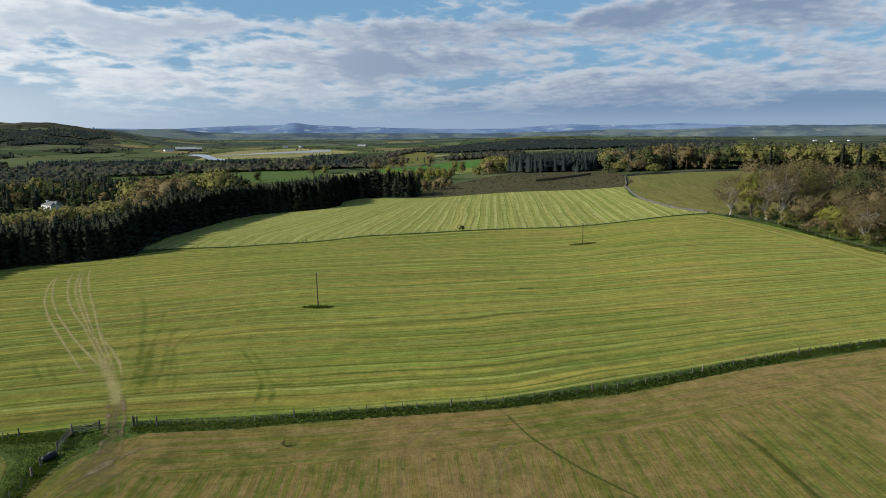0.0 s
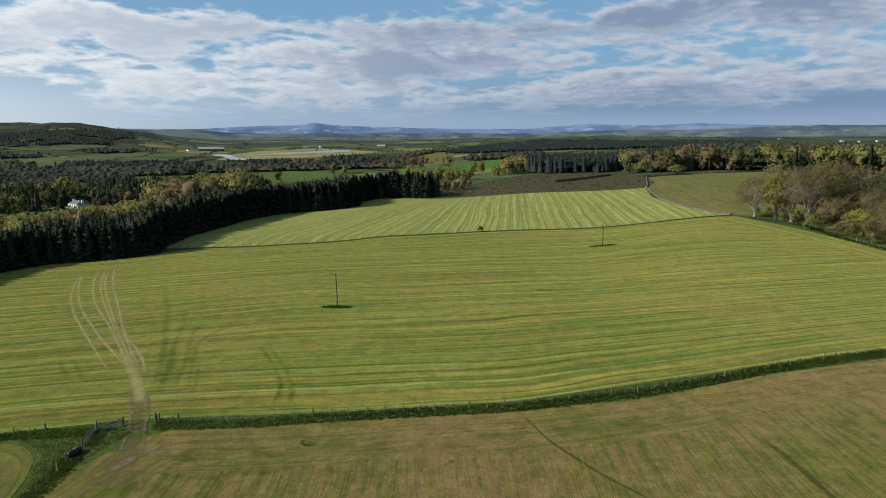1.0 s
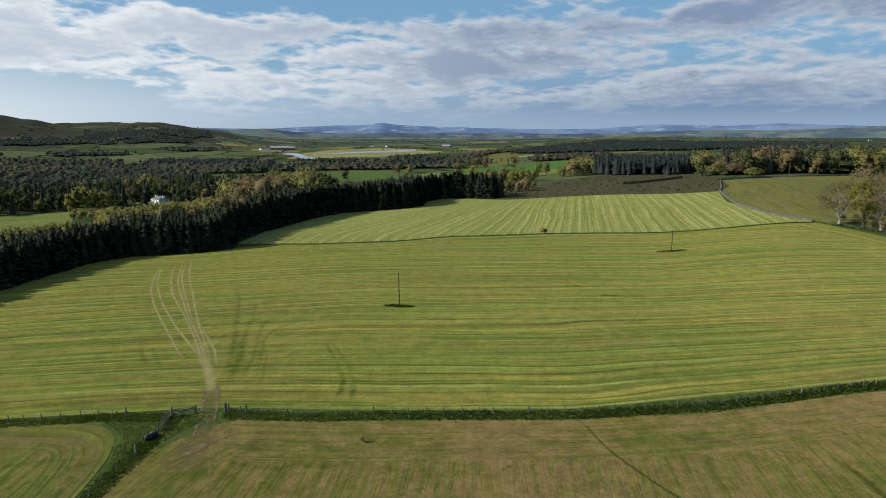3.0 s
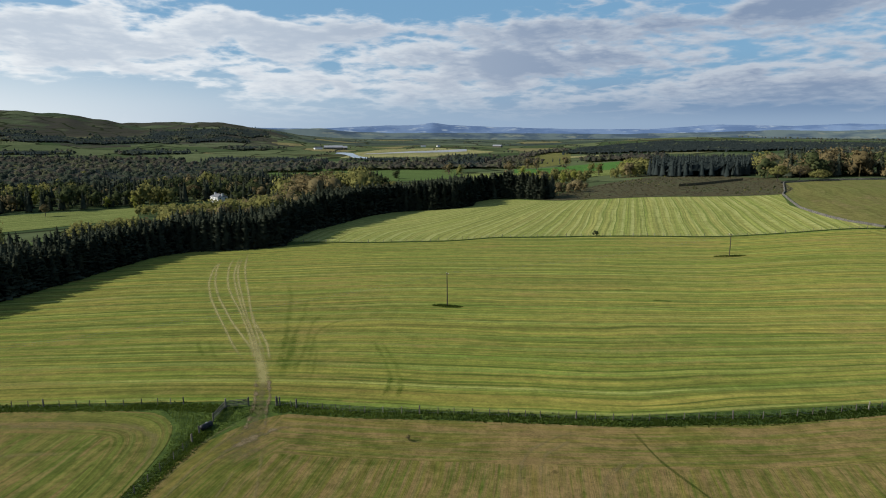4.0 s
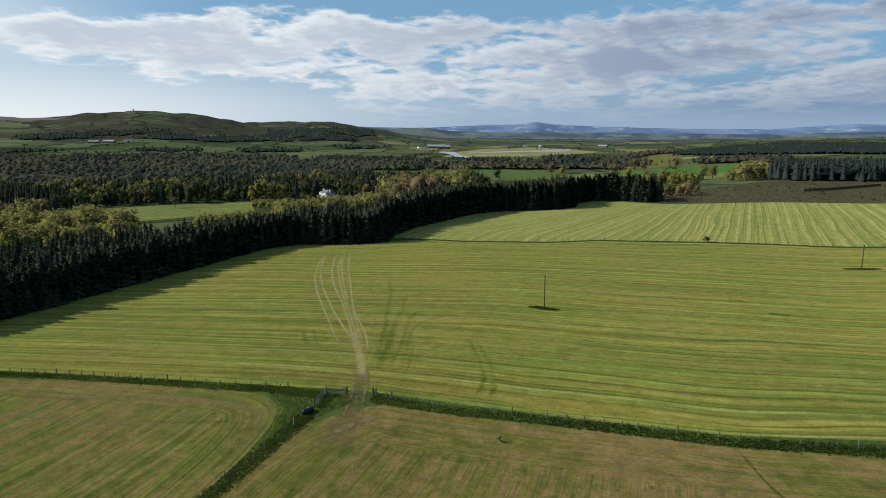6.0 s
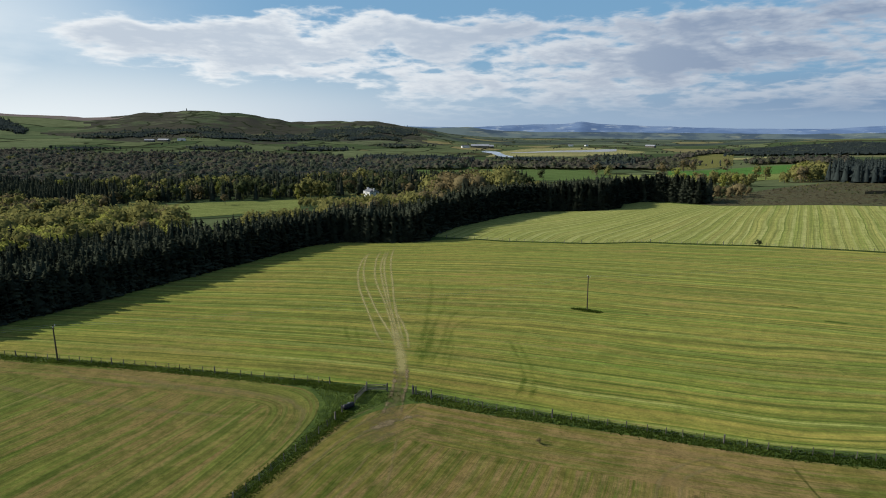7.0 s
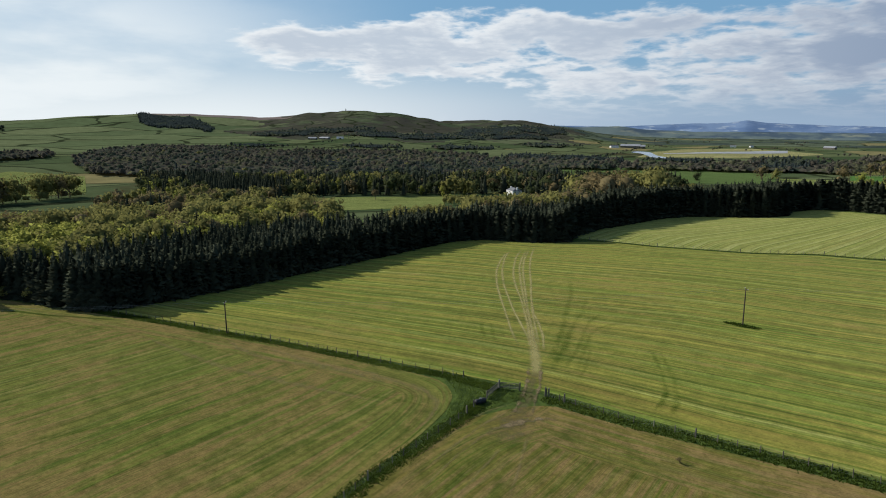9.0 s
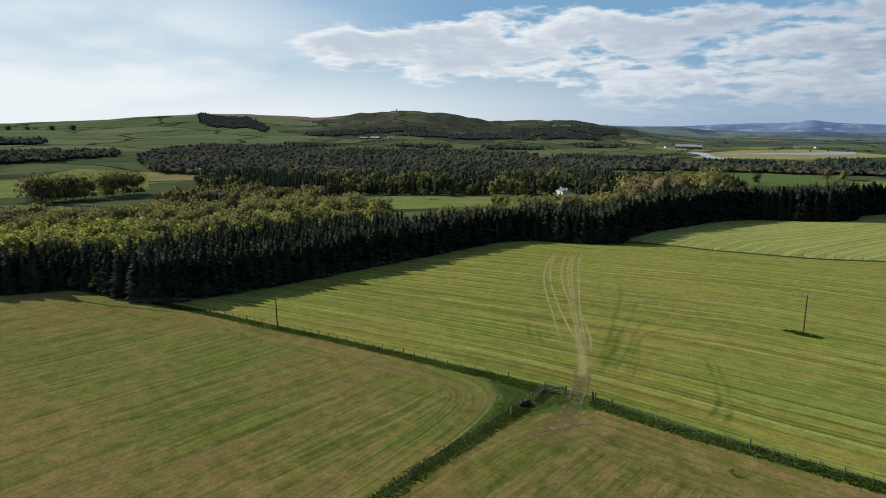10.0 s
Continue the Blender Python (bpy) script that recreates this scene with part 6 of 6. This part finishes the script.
POLES = [(-210, -12, 8.2), (-121, 67.9, 7.6), (-32.4, 148.3, 9.0), (54, 227.8, 8.0)]
for x, y, h in POLES:
    pole(x, y, h, -48.0, "dark wooden power pole standing in the grass")


def cable(a, b, side):
    t = np.linspace(0, 1, 24)
    za, zb = float(ground_z(a[0], a[1])) + a[2], float(ground_z(b[0], b[1])) + b[2]
    off = np.array([0.67, -0.74]) * 0.65 * side
    path = np.stack([a[0] + (b[0] - a[0]) * t + off[0], a[1] + (b[1] - a[1]) * t + off[1], za + (zb - za) * t - 4 * 1.6 * t * (1 - t)], 1)
    tagged(mesh_object("overhead_cable", *tube(path, [0.014] * 24, 3), [MAT_WIRE]), "thin grey overhead cable between wooden poles", "cable", "power line cables")


for a, b in zip(POLES[:-1], POLES[1:]):
    for side in (-1, 1):
        cable(a, b, side)


def board(bm, a, b, w, h):
    """A bevelled plank from a to b, w thick and h high."""
    a, b = Vector(a), Vector(b)
    d = b - a
    m = Matrix.Translation((a + b) / 2) @ d.to_track_quat("X", "Z").to_matrix().to_4x4() @ Matrix.Diagonal((d.length, w, h, 1))
    bmesh.ops.create_cube(bm, size=1.0, matrix=m)


def part(name, bm, mat, parent, label=""):
    me = bpy.data.meshes.new(name)
    bm.to_mesh(me)
    bm.free()
    me.materials.append(mat)
    ob = new(name, me)
    ob.parent = parent
    if label:
        ob["label"] = label
    return ob


def plank_part(name, a, b, w, h, mat, parent):
    bm = bmesh.new()
    board(bm, a, b, w, h)
    bmesh.ops.bevel(bm, geom=bm.edges[:], offset=0.2 * min(w, h), segments=1, affect="EDGES")
    return part(name, bm, mat, parent)


def field_gate(a, b, label):
    a, b = np.array(a, float), np.array(b, float)
    root = new("field_gate")
    za, zb = float(ground_z(*a)), float(ground_z(*b))
    root.matrix_basis = Matrix.Translation((a[0], a[1], za))
    d = b - a
    end = (d[0], d[1], zb - za)
    for k, z in enumerate((0.25, 0.48, 0.72, 0.97, 1.22)):
        plank_part("rail", (0, 0, z), (end[0], end[1], end[2] + z), 0.05, 0.11, MAT_POST, root)
    for f in (0.02, 0.5, 0.98):
        plank_part("stile", (f * end[0], f * end[1], f * end[2] + 0.1), (f * end[0], f * end[1], f * end[2] + 1.32), 0.09, 0.07, MAT_POST, root)
    plank_part("brace", (0.02 * end[0], 0.02 * end[1], 0.25), (0.98 * end[0], 0.98 * end[1], end[2] + 1.2), 0.04, 0.09, MAT_POST, root)
    return tagged(root, label, "gate")


def lone_post(x, y, h, r, label):
    z = float(ground_z(x, y))
    v, f = tube([(0, 0, -0.4), (0, 0, 0.5 * h), (0, 0, h - 0.04), (0, 0, h)], [r, r * 0.97, r * 0.95, r * 0.7], 8)
    ob = mesh_object("gate_post", v, f + [tuple(range(len(v) - 8, len(v)))], [MAT_POST])
    ob.matrix_basis = pose(x, y, z, rng.uniform(-3, 3), rng.uniform(-3, 3), 0)
    return tagged(ob, label, "post", "gate posts")


field_gate((-56.1, 82.9), (-52.9, 84.5), "weathered wooden gate standing at the track")
field_gate((-56.2, 82.7), (-55.4, 78.2), "weathered wooden gate leaning along the fence")
for x, y, h, r in ((-56.15, 82.85, 1.75, 0.14), (-52.85, 84.5, 1.55, 0.13), (-48.2, 85.4, 1.75, 0.15), (-47.6, 85.5, 1.65, 0.13), (-44.6, 85.55, 1.5, 0.15), (-55.35, 78.1, 1.5, 0.12), (-55.0, 74.0, 1.4, 0.12), (-54.6, 71.6, 1.4, 0.15)):
    lone_post(x, y, h, r, "thick weathered gate post beside the track")


def trough(x, y, turn):
    """A black moulded tank lying on its side."""
    path = [(-1.15, 0, 0.42), (-1.05, 0, 0.45), (-0.9, 0, 0.46), (-0.3, 0, 0.46), (-0.28, 0, 0.46), (0.28, 0, 0.46), (0.3, 0, 0.46), (0.9, 0, 0.46), (1.05, 0, 0.45), (1.15, 0, 0.42)]
    root = new("water_tank")
    root.matrix_basis = pose(x, y, float(ground_z(x, y)), 0, 4, turn)
    v, f = tube(path, [0.05, 0.36, 0.45, 0.45, 0.42, 0.42, 0.45, 0.45, 0.36, 0.05], 16)
    body = mesh_object("body", v, f, [MAT_BLACK], root, smooth=True)
    v, f = tube([(0.0, 0.0, 0.84), (0.0, 0.0, 0.98)], [0.20, 0.19], 12)
    mesh_object("cap", v, f + [tuple(range(12, 24))], [MAT_WIRE], body)
    tagged(root, "black plastic tank lying in rough grass", "tank")


trough(-55.1, 75.9, 78)


def house(az, d, turn):
    x, y = polar((az, d))[0]
    z = float(ground_z(x, y))
    root = new("house")
    root.matrix_basis = pose(x, y, z, 0, 0, turn)
    w, l, h, r = 11.0, 16.0, 6.3, 2.8
    bm = bmesh.new()
    bmesh.ops.create_cube(bm, size=1.0, matrix=Matrix.Translation((0, 0, h / 2)) @ Matrix.Diagonal((l, w, h, 1)))
    part("wall", bm, MAT_WHITE, root)
    bm = bmesh.new()
    o = 0.35
    pts = [bm.verts.new(p) for p in ((-l / 2 - o, -w / 2 - o, h), (l / 2 + o, -w / 2 - o, h), (l / 2 + o, w / 2 + o, h), (-l / 2 - o, w / 2 + o, h), (-l / 2 + 3.4, 0, h + r), (l / 2 - 3.4, 0, h + r))]
    for q in ((0, 1, 5, 4), (1, 2, 5), (2, 3, 4, 5), (3, 0, 4), (3, 2, 1, 0)):
        bm.faces.new([pts[i] for i in q])
    part("roof", bm, MAT_SLATE, root, "grey slate hipped roof")
    for cx in (-l / 2 + 0.7, l / 2 - 0.7):
        bm = bmesh.new()
        bmesh.ops.create_cube(bm, size=1.0, matrix=Matrix.Translation((cx, 0, h + 1.4)) @ Matrix.Diagonal((0.9, 2.0, 4.2, 1)))
        bmesh.ops.create_cube(bm, size=1.0, matrix=Matrix.Translation((cx, 0, h + 3.45)) @ Matrix.Diagonal((1.1, 2.2, 0.2, 1)))
        chimney = part("chimney", bm, MAT_WHITE, root, "white rendered chimney with pots")
        for py in (-0.5, 0.5):
            bm = bmesh.new()
            bmesh.ops.create_cone(bm, cap_ends=True, segments=8, radius1=0.16, radius2=0.13, depth=0.6, matrix=Matrix.Translation((cx, py, h + 3.8)))
            part("chimney_pot", bm, MAT_SLATE, chimney)
    for z0 in (1.8, 4.7):
        for sx, nx, count, along in ((0, -1, 5, "l"), (1, 0, 2, "w"), (-1, 0, 2, "w"), (0, 1, 5, "l")):
            for k in range(count):
                f = (k + 0.5) / count - 0.5
                cx, cy = (f * l, nx * w / 2) if along == "l" else (sx * l / 2, f * w)
                sx2, sy2 = (0.55, 0.05) if along == "l" else (0.05, 0.55)
                bm = bmesh.new()
                bmesh.ops.create_cube(bm, size=1.0, matrix=Matrix.Translation((cx, cy, z0)) @ Matrix.Diagonal((2 * sx2, 2 * sy2, 1.7, 1)))
                window = part("window", bm, MAT_GLASS, root, "dark sash window")
                bm = bmesh.new()
                bmesh.ops.create_cube(bm, size=1.0, matrix=Matrix.Translation((cx, cy, z0 - 0.92)) @ Matrix.Diagonal((2 * sx2 + 0.2, 2 * sy2 + 0.2, 0.12, 1)))
                part("sill", bm, MAT_WHITE, window)
    tagged(root, "white rendered country house with slate hipped roof", "house")


house(-33.35, 650, 150)


def barn(az, d, l, w, h, turn, mat, label):
    x, y = polar((az, d))[0]
    z = float(ground_z(x, y))
    root = new("farm_building")
    root.matrix_basis = pose(x, y, z - 1.0, 0, 0, turn)
    bm = bmesh.new()
    bmesh.ops.create_cube(bm, size=1.0, matrix=Matrix.Translation((0, 0, h / 2)) @ Matrix.Diagonal((l, w, h, 1)))
    part("wall", bm, mat, root)
    bm = bmesh.new()
    pts = [bm.verts.new(p) for p in ((-l / 2 - 0.4, -w / 2 - 0.4, h), (l / 2 + 0.4, -w / 2 - 0.4, h), (l / 2 + 0.4, w / 2 + 0.4, h), (-l / 2 - 0.4, w / 2 + 0.4, h), (-l / 2 - 0.4, 0, h + 0.3 * w), (l / 2 + 0.4, 0, h + 0.3 * w))]
    for q in ((0, 1, 5, 4), (2, 3, 4, 5), (1, 2, 5), (3, 0, 4), (3, 2, 1, 0)):
        bm.faces.new([pts[i] for i in q])
    part("roof", bm, MAT_SLATE if mat is MAT_WHITE else MAT_PALE_ROOF, root)
    tagged(root, label, "farm building", "far farm buildings")


MAT_PALE_ROOF = plain_material("pale_roof_sheet", (0.22, 0.23, 0.25), (0.34, 0.35, 0.37), 0.4, 0.5)
for a, d, l, w, h, turn, mat in ((-23.0, 2350, 70, 24, 8, 20, MAT_STONE), (-22.2, 2380, 40, 20, 7, 20, MAT_STONE), (-24.4, 2300, 30, 14, 6, 50, MAT_WHITE), (-14.6, 2700, 22, 10, 6, 10, MAT_WHITE), (-13.2, 2750, 16, 9, 6, 60, MAT_WHITE), (-7.6, 2600, 40, 16, 7, -20, MAT_STONE), (-52.3, 2150, 30, 12, 6, 30, MAT_STONE), (-51.2, 2170, 40, 14, 6, 10, MAT_STONE), (-49.8, 2200, 24, 12, 6, 40, MAT_WHITE), (31.5, 3000, 14, 8, 5, 0, MAT_WHITE), (33.8, 3100, 16, 9, 5, 30, MAT_WHITE), (32.6, 2900, 12, 8, 5, 60, MAT_WHITE), (27.2, 3050, 12, 8, 5, 15, MAT_WHITE)):
    barn(a, d, l, w, h, turn, mat, "white farmhouse far across the valley" if mat is MAT_WHITE else "long stone and sheet farm sheds far off")

x, y = polar((-49.2, 3480))[0]
v, f = tube([(0, 0, -2), (0, 0, 3), (0, 0, 9), (0, 0, 9.4), (0, 0, 12)], [4.0, 2.4, 2.0, 2.6, 0.4], 8)
monument = mesh_object("monument", v, f, [MAT_STONE])
monument.matrix_basis = Matrix.Translation((x, y, float(ground_z(x, y))))
tagged(monument, "small stone monument on the hill summit", "monument")

# ---- rough grass ----


def tuft_cloud(rng, blades=7, h=0.5):
    v, f = [], []
    for i in range(blades):
        a, r = rng.uniform(0, 6.283), rng.uniform(0, 0.07)
        b = len(v)
        cx, cy = r * math.cos(a), r * math.sin(a)
        hh, lean = h * rng.uniform(0.6, 1.2), rng.uniform(0.1, 0.4) * h
        w = 0.05
        v += [(cx - w * math.sin(a), cy + w * math.cos(a), -0.03), (cx + w * math.sin(a), cy - w * math.cos(a), -0.03), (cx + lean * math.cos(a), cy + lean * math.sin(a), hh)]
        f.append((b, b + 1, b + 2))
    face = np.tile((0.0, 0.0, 1.0), (len(v), 1)) + rng.normal(0, 0.25, (len(v), 3))
    return np.array(v), f, face


def grass_along(line, offset, width, count, label, lo=0.6, hi=1.3):
    e = resample(line, 400)
    t = np.gradient(e, axis=0)
    t /= np.linalg.norm(t, axis=1)[:, None]
    side = np.stack([-t[:, 1], t[:, 0]], 1)
    i = rng.integers(0, 400, count)
    places = e[i] + side[i] * (offset + rng.uniform(-0.5, 0.5, count) * width)[:, None] + rng.normal(0, 0.25, (count, 2))
    woodland("grass_verge", rng, places, [(1, t1, MAT_TUFT) for t1 in TUFTS], label, lo, hi, 0.0, "grass")


TUFTS = [tuft_cloud(rng, 7, 0.26), tuft_cloud(rng, 9, 0.20), tuft_cloud(rng, 6, 0.34)]
grass_along(NEAR_FENCE, -0.5, 3.2, 12000, "long dark green grass under the fence")
grass_along(LEFT_FENCE, 0.6, 2.8, 6500, "long dark green grass under the fence")
grass_along(DIAG_FENCE[2:], 0.0, 3.0, 7000, "long dark green grass under the fence")
grass_along(FAR_FENCE, -0.2, 1.2, 2500, "long grass under the far fence")
corner_grass = scatter(rng, [(-49.5, 84), (-52, 77.5), (-54, 66), (-56.5, 68), (-60, 76), (-66, 80), (-75, 79), (-68, 81.6), (-58, 83.4)], 0.42)
woodland("grass_verge", rng, corner_grass, [(1, t1, MAT_TUFT) for t1 in TUFTS], "lush rough grass in the field corner", 0.6, 1.2, 0.0, "grass")
for x, y, rx, ry in ((-32.4, 148.0, 4.2, 1.3), (54, 227.5, 5.6, 1.6), (-121, 67.9, 1.5, 1.0)):
    a, r = rng.uniform(0, 6.283, 420), np.sqrt(rng.uniform(0, 1, 420))
    woodland("grass_verge", rng, np.stack([x + rx * r * np.cos(a), y + ry * r * np.sin(a)], 1), [(1, t1, MAT_TUFT) for t1 in TUFTS], "uncut grass round the foot of a pole", 0.7, 1.3, 0.0, "grass")


def brash_heap(rng):
    pieces = []
    for i in range(7):
        a, z = rng.uniform(0, 6.283), rng.uniform(0.0, 0.35)
        l = rng.uniform(0.5, 1.5)
        c = rng.normal(0, 0.5, 2)
        pieces.append(tube([(c[0] - l * math.cos(a), c[1] - l * math.sin(a), z), (c[0] + l * math.cos(a), c[1] + l * math.sin(a), z + rng.uniform(-0.1, 0.4))], [0.09, 0.05], 3))
    return joined(pieces)


felled = scatter(rng, [(-38, 408), (-12, 396), (33, 408), (84, 417), (124, 410), (140, 440), (152, 505), (160, 560), (124, 630), (62, 600), (20, 530), (-10, 455)], 4.6)
woodland("brash_heaps", rng, felled, [(3, brash_heap(rng), MAT_STICKS), (3, brash_heap(rng), MAT_STICKS), (1, small_tree(1.2, 2.0, 4, 30, 0.25, core=0.3), MAT_GREEN), (1, small_tree(1.3, 2.2, 4, 30, 0.25, core=0.3), MAT_OLIVE)], "brushwood heaps and scrub on felled ground", 0.45, 1.1, 0.0, "brushwood")
bank = [(126, 262), (140, 243), (141, 219), (144, 205), (147, 190), (150, 175)]
grass_along(bank, -1.5, 4.0, 2500, "long grass and weeds along the wood bank", 0.8, 1.8)
fence([(122, 263.5), (130, 250), (139, 240), (140, 219), (143, 205), (146, 190), (150, 170)], 3.0, "old post and wire fence along the wood bank")
